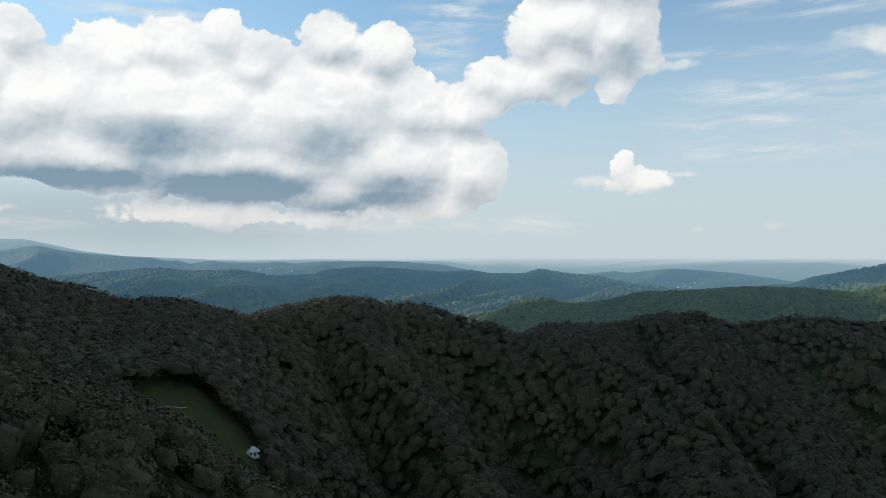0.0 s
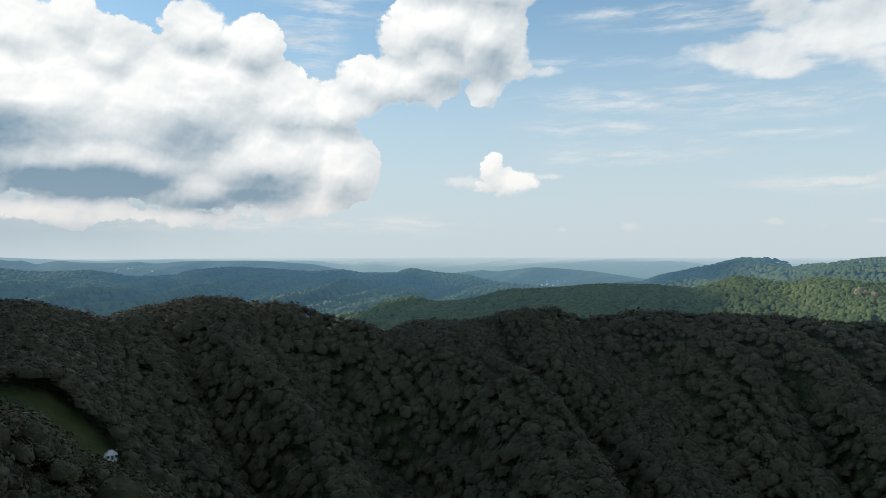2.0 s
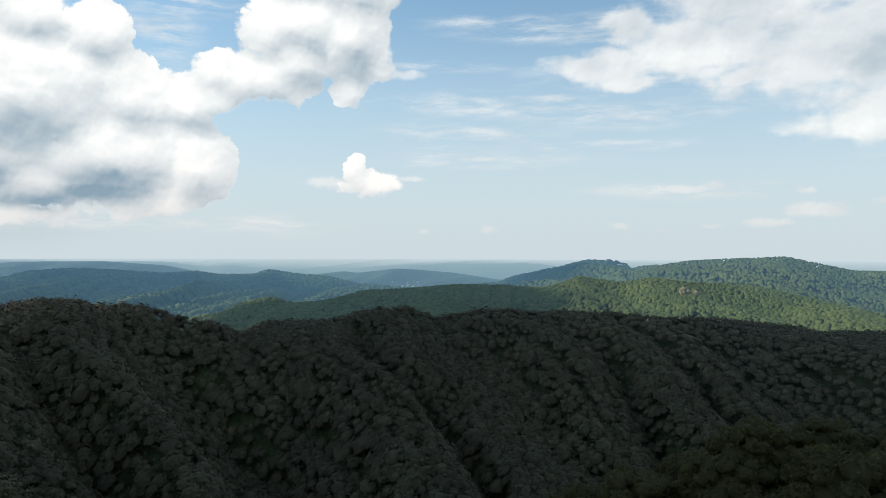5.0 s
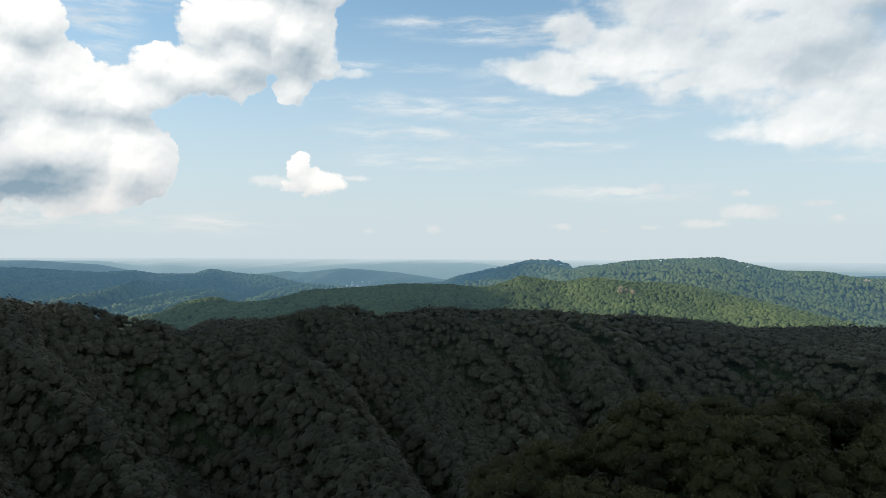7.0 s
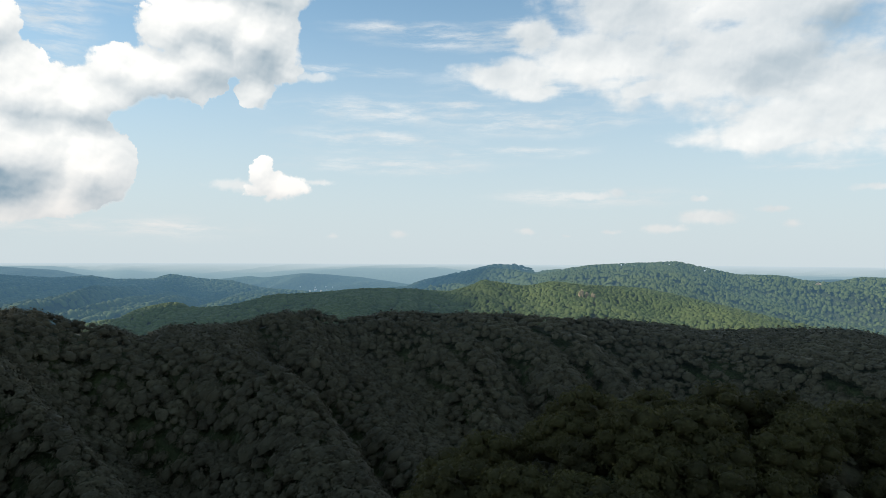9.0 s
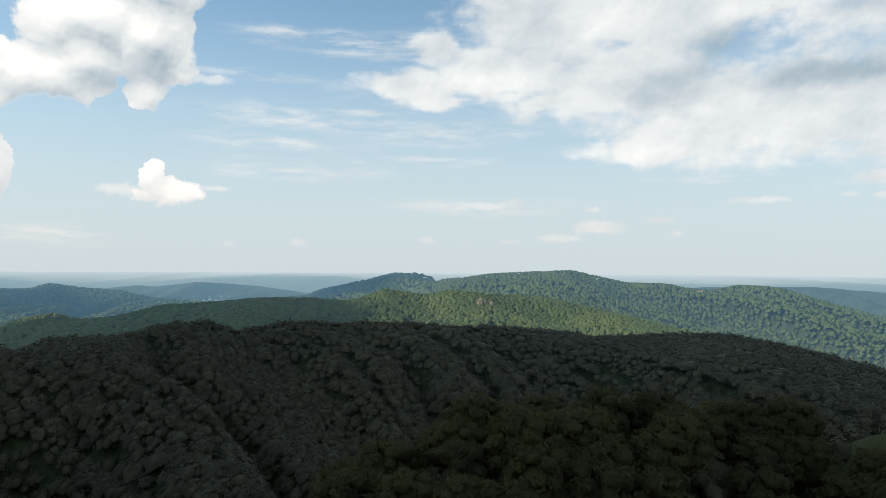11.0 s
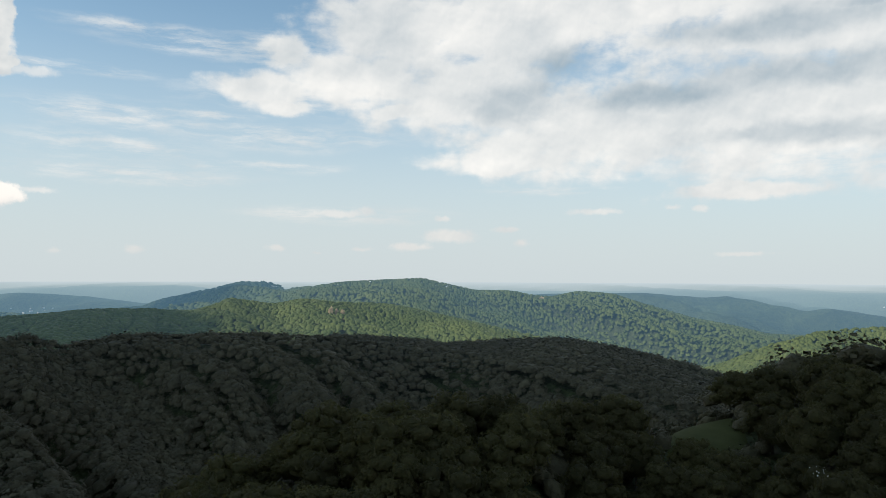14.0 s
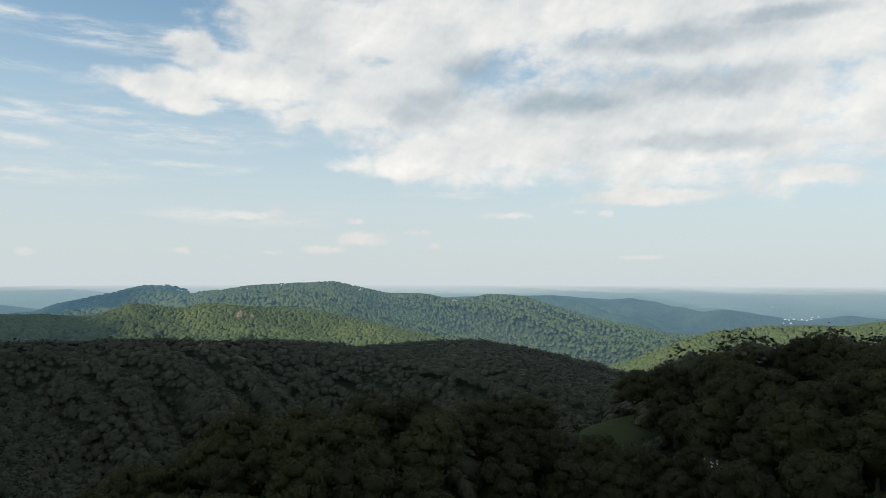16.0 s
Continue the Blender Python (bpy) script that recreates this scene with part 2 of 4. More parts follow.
    blue = n.add("ShaderNodeBackground")
    n.put(blue.inputs[0], n.mix(1.0, sky.outputs[0], (0.94, 1.21, 1.15, 1), "MULTIPLY"))
    blue.inputs[1].default_value = 0.135
    haze = n.add("ShaderNodeBackground")
    haze.inputs[0].default_value = (0.605, 0.69, 0.735, 1)
    hazed = n.add("ShaderNodeMixShader")
    n.put(hazed.inputs[0], n.ramp(height, 22.0, 0.0, 0.10, 0.96))
    n.put(hazed.inputs[1], blue.outputs[0])
    n.put(hazed.inputs[2], haze.outputs[0])
    dim = n.add("ShaderNodeBackground")
    dim.inputs[0].default_value = (0.40, 0.49, 0.55, 1)
    shaded = n.add("ShaderNodeMixShader")
    n.put(shaded.inputs[0], n.math("MULTIPLY", n.ramp(field(warped(0.2, (6.0, 1.2, 0)), [(-24.0, 2.6, 26.0, 4.0)]), 0.0, 0.8), 0.62))
    n.put(shaded.inputs[1], hazed.outputs[0])
    n.put(shaded.inputs[2], dim.outputs[0])
    cloud = n.add("ShaderNodeBackground")
    n.put(cloud.inputs[0], colour)
    both = n.add("ShaderNodeMixShader")
    n.put(both.inputs[0], n.math("MULTIPLY", alpha, n.ramp(height, 0.2, 2.6)))
    n.put(both.inputs[1], shaded.outputs[0])
    n.put(both.inputs[2], cloud.outputs[0])
    n.put(n.add("ShaderNodeOutputWorld").inputs[0], both.outputs[0])


make_sky()


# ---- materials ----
# haze colours that surfaces give off themselves, by distance over 5 km
HAZE_HUES = [(0.3, (0.16, 0.30, 0.42, 1)), (0.62, (0.12, 0.27, 0.43, 1)), (0.8, (0.19, 0.36, 0.50, 1)), (0.88, (0.34, 0.51, 0.61, 1)), (0.92, (0.47, 0.60, 0.66, 1)), (0.965, (0.56, 0.67, 0.73, 1))]


def finish(n, shader, hazed):
    """Ends a material; if asked, paints distance haze of the far hills as emission."""
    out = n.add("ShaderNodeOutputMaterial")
    if not hazed:
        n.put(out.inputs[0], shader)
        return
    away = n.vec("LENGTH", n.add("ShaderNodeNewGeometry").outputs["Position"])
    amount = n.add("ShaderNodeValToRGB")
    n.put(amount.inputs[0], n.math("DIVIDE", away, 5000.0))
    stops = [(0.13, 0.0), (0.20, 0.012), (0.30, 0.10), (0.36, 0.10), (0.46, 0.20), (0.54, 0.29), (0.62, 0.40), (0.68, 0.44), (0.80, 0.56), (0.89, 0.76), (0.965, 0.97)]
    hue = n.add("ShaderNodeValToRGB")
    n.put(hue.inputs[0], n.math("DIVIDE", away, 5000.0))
    for ramp, keys in ((amount, [(p, (v, v, v, 1)) for p, v in stops]), (hue, HAZE_HUES)):
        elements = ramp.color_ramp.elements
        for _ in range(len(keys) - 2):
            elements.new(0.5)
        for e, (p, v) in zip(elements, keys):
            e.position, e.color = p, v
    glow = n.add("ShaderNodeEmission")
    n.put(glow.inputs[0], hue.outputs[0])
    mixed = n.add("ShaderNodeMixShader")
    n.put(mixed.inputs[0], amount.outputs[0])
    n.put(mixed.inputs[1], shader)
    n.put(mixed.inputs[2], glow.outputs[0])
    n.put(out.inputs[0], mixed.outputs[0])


def material(name):
    m = bpy.data.materials.new(name)
    m.use_nodes = True
    m.node_tree.nodes.clear()
    return m, Nodes(m.node_tree)


def principled(n, colour, rough=0.7, bump=None, strength=0.5, distance=0.1, specular=0.3, metal=0.0):
    p = n.add("ShaderNodeBsdfPrincipled")
    n.put(p.inputs["Base Color"], colour)
    n.put(p.inputs["Roughness"], rough)
    n.put(p.inputs["Metallic"], metal)
    n.put(p.inputs["Specular IOR Level"], specular)
    if bump is not None:
        b = n.add("ShaderNodeBump")
        b.inputs["Strength"].default_value = strength
        b.inputs["Distance"].default_value = distance
        n.put(b.inputs["Height"], bump)
        n.put(p.inputs["Normal"], b.outputs[0])
    return p.outputs[0]


def foliage(name, dark, light, grain, hazed=False, per_object=False, thin=0.0, relief=0.6):
    m, n = material(name)
    place = n.add("ShaderNodeNewGeometry").outputs["Position"]
    if per_object:
        tint = n.add("ShaderNodeObjectInfo").outputs["Random"]
    else:
        tint = n.add("ShaderNodeAttribute", attribute_name="tint").outputs["Fac"]
    leaf = n.noise(place, grain, 3.0, 0.65).outputs[0]
    patch = n.noise(place, grain * 0.06, 3.0, 0.6).outputs[0]
    mixed = n.math("ADD", n.math("MULTIPLY", tint, 0.45), n.math("MULTIPLY", n.ramp(leaf, 0.3, 0.75), 0.35))
    mixed = n.math("ADD", mixed, n.math("MULTIPLY", n.ramp(patch, 0.35, 0.7), 0.25), clamp=True)
    colour = n.mix(mixed, (*dark, 1), (*light, 1))
    shader = principled(n, colour, 0.62, leaf, relief, 0.6 / grain, 0.12)
    if thin:
        through_leaf = n.add("ShaderNodeBsdfTranslucent")
        n.put(through_leaf.inputs[0], n.mix(0.5, colour, (light[0] * 1.5, light[1] * 1.5, light[2], 1)))
        both = n.add("ShaderNodeMixShader")
        both.inputs[0].default_value = thin
        n.put(both.inputs[1], shader)
        n.put(both.inputs[2], through_leaf.outputs[0])
        shader = both.outputs[0]
    finish(n, shader, hazed)
    return m


def plain(name, base, other, grain, rough=0.8, relief=0.3, depth=0.05, hazed=False, metal=0.0):
    m, n = material(name)
    place = n.add("ShaderNodeNewGeometry").outputs["Position"]
    fine = n.noise(place, grain, 5.0, 0.6).outputs[0]
    broad = n.noise(place, grain * 0.12, 3.0, 0.55).outputs[0]
    f = n.math("ADD", n.math("MULTIPLY", fine, 0.6), n.math("MULTIPLY", n.ramp(broad, 0.35, 0.65), 0.4), clamp=True)
    finish(n, principled(n, n.mix(f, (*base, 1), (*other, 1)), rough, fine, relief, depth, 0.1 if rough > 0.8 else 0.3, metal), hazed)
    return m


# several of these emit painted haze that grows with distance
LEAF_NEAR = foliage("leaves", (0.030, 0.028, 0.015), (0.096, 0.088, 0.036), 1.6, per_object=True, thin=0.4)
LEAF_MID = foliage("wood_leaves", (0.040, 0.035, 0.022), (0.092, 0.081, 0.044), 0.9, hazed=True)
# lighter copy of the wood leaves; the slopes' extra brightness is in the colour
LEAF_SLOPE = foliage("slope_leaves_bright", (0.048, 0.042, 0.028), (0.102, 0.090, 0.054), 0.9, hazed=True)
LEAF_FAR = foliage("hill_leaves", (0.040, 0.060, 0.017), (0.104, 0.124, 0.036), 0.3, hazed=True, relief=0.4)
NEEDLES = foliage("needles", (0.010, 0.020, 0.010), (0.026, 0.040, 0.018), 2.0, per_object=True)
BARK = plain("bark", (0.05, 0.045, 0.038), (0.13, 0.12, 0.10), 6.0, 0.9, 0.6, 0.05)
GRASS = plain("meadow_grass", (0.034, 0.039, 0.012), (0.058, 0.062, 0.020), 0.8, 0.85, 0.4, 0.1)
SOIL = foliage("woodland_ground", (0.024, 0.030, 0.014), (0.088, 0.110, 0.042), 0.05, hazed=True, relief=0.9)
PATH = plain("path_gravel", (0.24, 0.23, 0.19), (0.40, 0.38, 0.33), 3.0, 0.9)
LIME = plain("limewash", (0.62, 0.62, 0.60), (0.82, 0.82, 0.80), 2.5, 0.8, 0.15, 0.02)
ROOF = plain("zinc_roof", (0.42, 0.43, 0.44), (0.62, 0.63, 0.64), 1.5, 0.45, 0.15, 0.02)
TIMBER = plain("dark_timber", (0.06, 0.045, 0.035), (0.14, 0.11, 0.085), 4.0, 0.8)
GLASS = plain("window_glass", (0.02, 0.025, 0.03), (0.05, 0.055, 0.06), 0.5, 0.08, 0.0, 0.0)
ROCK = plain("limestone", (0.16, 0.12, 0.075), (0.46, 0.36, 0.23), 0.22, 0.9, 0.8, 1.0, hazed=True)
FAR_WALL = plain("village_wall", (0.62, 0.60, 0.56), (0.85, 0.83, 0.80), 0.3, 0.8, hazed=True)
FAR_ROOF = plain("village_roof", (0.26, 0.18, 0.14), (0.40, 0.28, 0.22), 0.3, 0.8, hazed=True)


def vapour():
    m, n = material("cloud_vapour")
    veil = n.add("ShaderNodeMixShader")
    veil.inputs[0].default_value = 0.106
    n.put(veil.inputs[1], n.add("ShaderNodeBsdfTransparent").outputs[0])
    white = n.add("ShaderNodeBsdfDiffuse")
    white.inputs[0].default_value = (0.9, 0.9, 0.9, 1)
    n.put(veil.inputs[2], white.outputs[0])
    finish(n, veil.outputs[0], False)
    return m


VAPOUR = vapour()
BLOSSOM = plain("blossom", (0.70, 0.70, 0.66), (0.88, 0.88, 0.84), 6.0, 0.7)

# ---- the lie of the land ----
# Crest lines of the wooded ridges, to the tree tops: bearing (degrees) and distance (m) from the pivot, height (m)
PIVOT = (0.0, -40.0)
TREE = 15.0
NEAR_CREST = [
    (-45, 225, -18), (-26.5, 225, -26), (-20.6, 227, -34), (-18, 223, -37), (-17.3, 218, -41), (-12.5, 214, -51),
    (-9.6, 209, -58), (-5, 190, -82), (0, 170, -98), (10, 150, -105), (22, 125, -92), (30, 98, -55), (36, 93, -32),
    (43.6, 99, -27), (47, 103, -23.4), (55.7, 110, -22.8), (62, 116, -22.5), (68.7, 125, -25), (72.4, 165, -28.5),
    (75.5, 190, -25.3), (78.3, 199, -23.5), (81.8, 211, -21.6), (83.5, 212, -18.6), (90.8, 205, -14.2), (110, 198, -15),
]
FIRST_VALE = [
    (-40, 330, -40), (-30, 330, -48), (-22, 335, -58), (-18, 340, -70), (-13.6, 345, -106), (-9, 350, -132),
    (-3, 380, -158), (6, 380, -160), (15, 360, -158), (25, 370, -165), (35, 380, -175), (50, 400, -185),
    (65, 380, -170), (75, 330, -120), (82, 330, -85), (92, 330, -60), (110, 330, -50),
]
DARK_CREST = [
    (-40, 590, 15), (-29.9, 594, -6.6), (-27.3, 595, -18.5), (-24.3, 606, -27.6), (-22.6, 617, -36), (-20.1, 627, -34),
    (-17.9, 638, -38.3), (-14.8, 659, -53.7), (-12.4, 689, -46.9), (-7.9, 730, -42.6), (-6.2, 740, -40.6), (-4.6, 740, -48),
    (-2.3, 740, -45.4), (0.3, 730, -54), (3.7, 720, -66.7), (5.8, 730, -79.5), (7.5, 750, -75), (11.7, 779, -72),
    (15.4, 798, -62), (18.9, 798, -58), (21.2, 807, -67.6), (24.7, 826, -63.7), (33.6, 857, -66.2), (40.4, 880, -72),
    (44.8, 900, -84), (50.2, 940, -93), (55.7, 980, -88), (59.3, 992, -86), (62.5, 993, -91), (66.6, 985, -102), (71.5, 967, -122),
]
DARK_END = [(76, 950, -140), (85, 900, -130), (110, 900, -120)]
MID_CREST = [
    (-40, 1750, -150), (-6, 1750, -172), (0, 1650, -168), (3.6, 1540, -129), (4.7, 1540, -117), (7.7, 1560, -98), (9.9, 1560, -106),
    (12, 1560, -103), (15, 1589, -82), (20.6, 1607, -75), (22.9, 1610, -69), (26.7, 1636, -71), (29.4, 1656, -80),
    (31.2, 1697, -66), (32.2, 1717, -50), (33.8, 1737, -58), (35.6, 1777, -68.7), (37.7, 1797, -56), (40.6, 1850, -66),
    (44.1, 1960, -74), (48.6, 1978, -104), (55, 1980, -152), (61.4, 1933, -193), (68.5, 1886, -235), (70.7, 1800, -200),
    (72.9, 1788, -164), (76.9, 1840, -123), (79.7, 1890, -113), (83, 1893, -106), (85.8, 1895, -108), (88.2, 1846, -89), (110, 1846, -80),
]
HIGH_CREST = [
    (-40, 3000, -110), (-27.5, 3035, -84), (-21.7, 3037, -55), (-19.2, 3038, -70), (-15.9, 3088, -68), (-13, 3139, -97),
    (-10.4, 3139, -93), (-9.1, 3139, -72), (-6, 3190, -61), (-3.8, 3190, -69), (0, 3240, -86), (2.2, 3290, -79.5),
    (3.9, 3320, -96), (6.5, 3330, -96), (7.6, 3330, -73), (9.6, 3320, -93), (12.2, 3280, -104), (14.3, 3200, -133), (20, 3000, -150),
]
MOUNTAIN = [
    (25.8, 3350, -132), (27.1, 3350, -103), (30.3, 3350, -62), (32.5, 3350, -29), (34.4, 3330, -25), (36.6, 3100, -50), (38.2, 2860, -42),
    (39.9, 2827, -27), (42.6, 2828, -17), (47.1, 2779, -6), (49.3, 2780, -29), (51.5, 2781, -54), (54.4, 2732, -53.6),
    (56.1, 2733, -71), (57.7, 2733, -74), (59.3, 2734, -54.5), (62.5, 2683, -65), (65.7, 2635, -111), (68.3, 2586, -147),
    (71.4, 2487, -166), (73.5, 2450, -187), (80, 2700, -200), (110, 2700, -200),
]
FAR_CREST = [
    (-40, 3935, 10), (-31.6, 3934, 27), (-29.4, 3935, 55), (-27.9, 3935, 28), (-26.1, 3936, 9), (-22.4, 3937, -8.5),
    (-20.4, 3987, -24), (-19, 4038, -39), (-18, 4038, -25), (-16.8, 4038, -37), (-14.1, 4039, -44), (-13, 4039, -35),
    (-11.7, 4039, -48), (-10, 4039, -36), (-4.2, 4040, -34), (0, 4040, -56), (3, 4040, -101), (10.5, 4039, -110),
    (13.5, 4039, -90), (14.4, 4039, -99), (17.5, 4038, -74), (22.1, 4037, -93), (25.8, 4036, -136), (40, 3900, -110),
]
FAR_PLAIN = [
    (61, 3783, -71), (64.6, 3784, -64), (69, 3786, -83), (70.7, 3787, -76), (75.7, 3689, -138), (77.3, 3690, -123),
    (79.6, 3691, -147), (82.6, 3693, -174), (85.4, 3694, -147), (87.7, 3696, -160), (110, 3700, -150),
]
LAST_CREST = [
    (-40, 4450, 60), (-31.5, 4450, 92), (-30, 4450, 88), (-27, 4450, 30), (-24, 4450, -5), (-15, 4450, -38), (-8, 4450, -36), (0, 4450, -42), (3, 4450, -80),
    (4.7, 4450, -66), (7, 4450, -85), (12, 4450, -90), (19, 4450, -62), (22, 4450, -55), (26, 4450, -52), (28.5, 4450, -52),
    (31, 4450, -75), (45, 4450, -80), (60, 4450, -78), (67, 4450, -66), (80, 4450, -72), (88, 4450, -66), (110, 4450, -66),
]
BEARINGS = np.arange(-180.0, 180.01, 0.1)


def ring(knots, soft=0.35):
    """A crest line's distance and height over all bearings, a little rounded."""
    a, r, z = np.array(knots, float).T
    half = int(4 * soft / 0.1)
    kernel = np.exp(-0.5 * (np.arange(-half, half + 1) * 0.1 / soft) ** 2)
    kernel /= kernel.sum()
    return [np.convolve(np.pad(np.interp(BEARINGS, a, v), half, mode="edge"), kernel, "valid") for v in (r, z)]


def between(first, second, share, drop):
    return [first[0] + share * (second[0] - first[0]), np.minimum(first[1], second[1]) - drop]


r_near, r_vale, r_dark = ring(NEAR_CREST, 0.7), ring(FIRST_VALE, 2.0), ring(DARK_CREST + DARK_END, 0.3)
r_mid, r_high = ring(MID_CREST, 0.3), ring(HIGH_CREST + MOUNTAIN, 0.3)
r_far, r_last = ring(FAR_CREST + FAR_PLAIN, 0.25), ring(LAST_CREST, 0.3)
flat_ring = np.ones_like(BEARINGS)
RINGS = [
    [flat_ring * 0.0, flat_ring * -72.0], r_near, r_vale, r_dark, between(r_dark, r_mid, 0.4, 45.0), r_mid,
    between(r_mid, r_high, 0.35, 55.0), r_high, between(r_high, r_far, 0.5, 45.0), r_far,
    between(r_far, r_last, 0.55, 25.0), r_last, [flat_ring * 4860.0, flat_ring * -29.0],
]


def lattice(ix, iy, seed):
    h = (ix.astype(np.int64) * 374761393 + iy.astype(np.int64) * 668265263 + seed * 1274126177) & 0x7FFFFFFF
    h = ((h ^ (h >> 13)) * 1103515245) & 0x7FFFFFFF
    return ((h ^ (h >> 16)) & 0xFFFF) / 65535.0


def value_noise(x, y, seed):
    ix, iy = np.floor(x), np.floor(y)
    u, v = x - ix, y - iy
    u, v = u * u * (3 - 2 * u), v * v * (3 - 2 * v)
    a, b = lattice(ix, iy, seed), lattice(ix + 1, iy, seed)
    c, d = lattice(ix, iy + 1, seed), lattice(ix + 1, iy + 1, seed)
    return (a + (b - a) * u) * (1 - v) + (c + (d - c) * u) * v - 0.5


def canopy(x, y):
    """Height of the tree tops over a place of the plan."""
    x, y = np.asarray(x, float), np.asarray(y, float)
    dx, dy = x - PIVOT[0], y - PIVOT[1]
    a, r = np.degrees(np.arctan2(dx, dy)), np.hypot(dx, dy)
    kr = np.stack([np.interp(a, BEARINGS, q[0]) for q in RINGS], -1)
    kz = np.stack([np.interp(a, BEARINGS, q[1]) for q in RINGS], -1)
    h = np.diff(kr, axis=-1)
    s = np.diff(kz, axis=-1) / h
    inner = np.where(s[..., :-1] * s[..., 1:] > 0, 2 * s[..., :-1] * s[..., 1:] / np.where(s[..., :-1] + s[..., 1:] == 0, 1, s[..., :-1] + s[..., 1:]), 0.0)
    t = np.concatenate([s[..., :1] * 0, inner, s[..., -1:] * 0], -1)
    i = np.clip((kr <= r[..., None]).sum(-1) - 1, 0, len(RINGS) - 2)

    def pick(arr, k):
        return np.take_along_axis(arr, k[..., None], -1)[..., 0]

    step = pick(h, i)
    u = np.clip((r - pick(kr, i)) / step, 0, 1)
    z = (pick(kz, i) * (1 + 2 * u) * (1 - u) ** 2 + pick(t, i) * step * u * (1 - u) ** 2
         + pick(kz, i + 1) * u * u * (3 - 2 * u) + pick(t, i + 1) * step * u * u * (u - 1))
    # rounded spurs and narrow gullies on the slopes, none on the crests; they run down aslant to the right
    slope = 4 * u * (1 - u)
    size = np.interp(r, [0, 150, 300, 600, 1000, 1600, 2700, 4000, 5000], [0, 3, 24, 58, 58, 66, 88, 46, 10])
    lean = np.where(a > 28, 0.016, -0.016)
    q = a + np.where(r < 1150, 0.05 * (r - 800.0), lean * (r - 1600.0))
    wide = np.interp(r, [0, 800, 1600, 2700, 5000], [9.0, 6.6, 5.4, 3.8, 3.0])
    bent = q / wide + np.interp(r, [1000, 1400], [1.1, 0.5]) * value_noise(x / 150, y / 150, 21)
    broad = (2 * np.abs(value_noise(bent, r / 900.0, 3))) ** 0.8
    narrow = (2 * np.abs(value_noise(bent * 2.6 + 7, r / 420.0, 5))) ** 0.8
    wave = np.interp(r, [0, 700, 1600, 5000], [60, 90, 200, 350])
    detail = value_noise(x / wave, y / wave, 7) * 0.45
    spur = 1.3 * broad + 0.4 * narrow - 1.2 + detail * 0.7
    return z + size * slope * np.minimum(spur, 0.08) * np.where(r < 1000, np.clip((a + 15.0) / 9.0, 0.12, 1), 1)


def ground(x, y):
    return canopy(x, y) - TREE


def at(x, y):
    return float(ground(np.array([x]), np.array([y]))[0])


def polar(a, r):
    a = np.radians(a)
    return PIVOT[0] + r * np.sin(a), PIVOT[1] + r * np.cos(a)


# ---- mesh helpers ----
def link_mesh(name, verts, tris, mat, smooth=True, tint=None):
    """Many triangles at once as one mesh object."""
    verts, tris = np.asarray(verts, np.float32), np.asarray(tris, np.int32)
    me = bpy.data.meshes.new(name)
    me.vertices.add(len(verts))
    me.vertices.foreach_set("co", verts.ravel())
    me.loops.add(tris.size)
    me.loops.foreach_set("vertex_index", tris.ravel())
    me.polygons.add(len(tris))
    me.polygons.foreach_set("loop_start", np.arange(0, tris.size, 3, dtype=np.int32))
    me.update(calc_edges=True)
    me.polygons.foreach_set("use_smooth", np.full(len(tris), smooth))
    if tint is not None:
        layer = me.attributes.new("tint", "FLOAT", "POINT")
        layer.data.foreach_set("value", np.asarray(tint, np.float32))
    me.materials.append(mat)
    return new(name, me)


def part(name, bm, mat, parent, label="", smooth=False):
    me = bpy.data.meshes.new(name)
    bm.to_mesh(me)
    bm.free()
    me.polygons.foreach_set("use_smooth", [smooth] * len(me.polygons))
    me.materials.append(mat)
    ob = new(name, me)
    ob.parent = parent
    return tagged(ob, label)


def box(bm, x0, x1, y0, y1, z0, z1):
    m = Matrix.Translation(((x0 + x1) / 2, (y0 + y1) / 2, (z0 + z1) / 2)) @ Matrix.Diagonal((x1 - x0, y1 - y0, z1 - z0, 1))
    bmesh.ops.create_cube(bm, size=1.0, matrix=m)


def icosphere(level):
    bm = bmesh.new()
    bmesh.ops.create_icosphere(bm, subdivisions=level, radius=1.0)
    v = np.array([p.co[:] for p in bm.verts])
    f = np.array([[p.index for p in q.verts] for q in bm.faces])
    bm.free()
    return v, f


def lumpy(v, seed, amount, scale=1.6):
    """Points on a ball pushed in and out into lumps."""
    out = v.copy()
    for k, p in enumerate(v):
        q = Vector(p) * scale + Vector((seed * 7.3, seed * 3.1, seed * 1.7))
        out[k] = p * (1 + amount * (noise.noise(q) + 0.5 * noise.noise(q * 2.3)))
    return out


def leaf_cards(rng, centres, outward, size):
    """Small folded sprays of leaves, two triangles each."""
    n = len(centres)
    d = outward + rng.normal(0, 0.45, (n, 3))
    d /= np.linalg.norm(d, axis=1)[:, None]
    side = np.cross(d, rng.normal(0, 1, (n, 3)))
    side /= np.linalg.norm(side, axis=1)[:, None]
    up = np.cross(d, side)
    s = size * rng.uniform(0.6, 1.3, (n, 1))
    v = np.stack([centres - side * s * 0.5, centres + up * s * 0.65 + d * s * 0.25, centres - up * s * 0.55 + d * s * 0.2, centres + side * s * 0.5], 1)
    base = (np.arange(n) * 4)[:, None]
    f = np.concatenate([base + [0, 2, 1], base + [3, 1, 2]], 0)
    return v.reshape(-1, 3), f


def join(pieces):
    vs, fs, k = [], [], 0
    for v, f in pieces:
        vs.append(v)
        fs.append(f + k)
        k += len(v)
    return np.concatenate(vs), np.concatenate(fs)


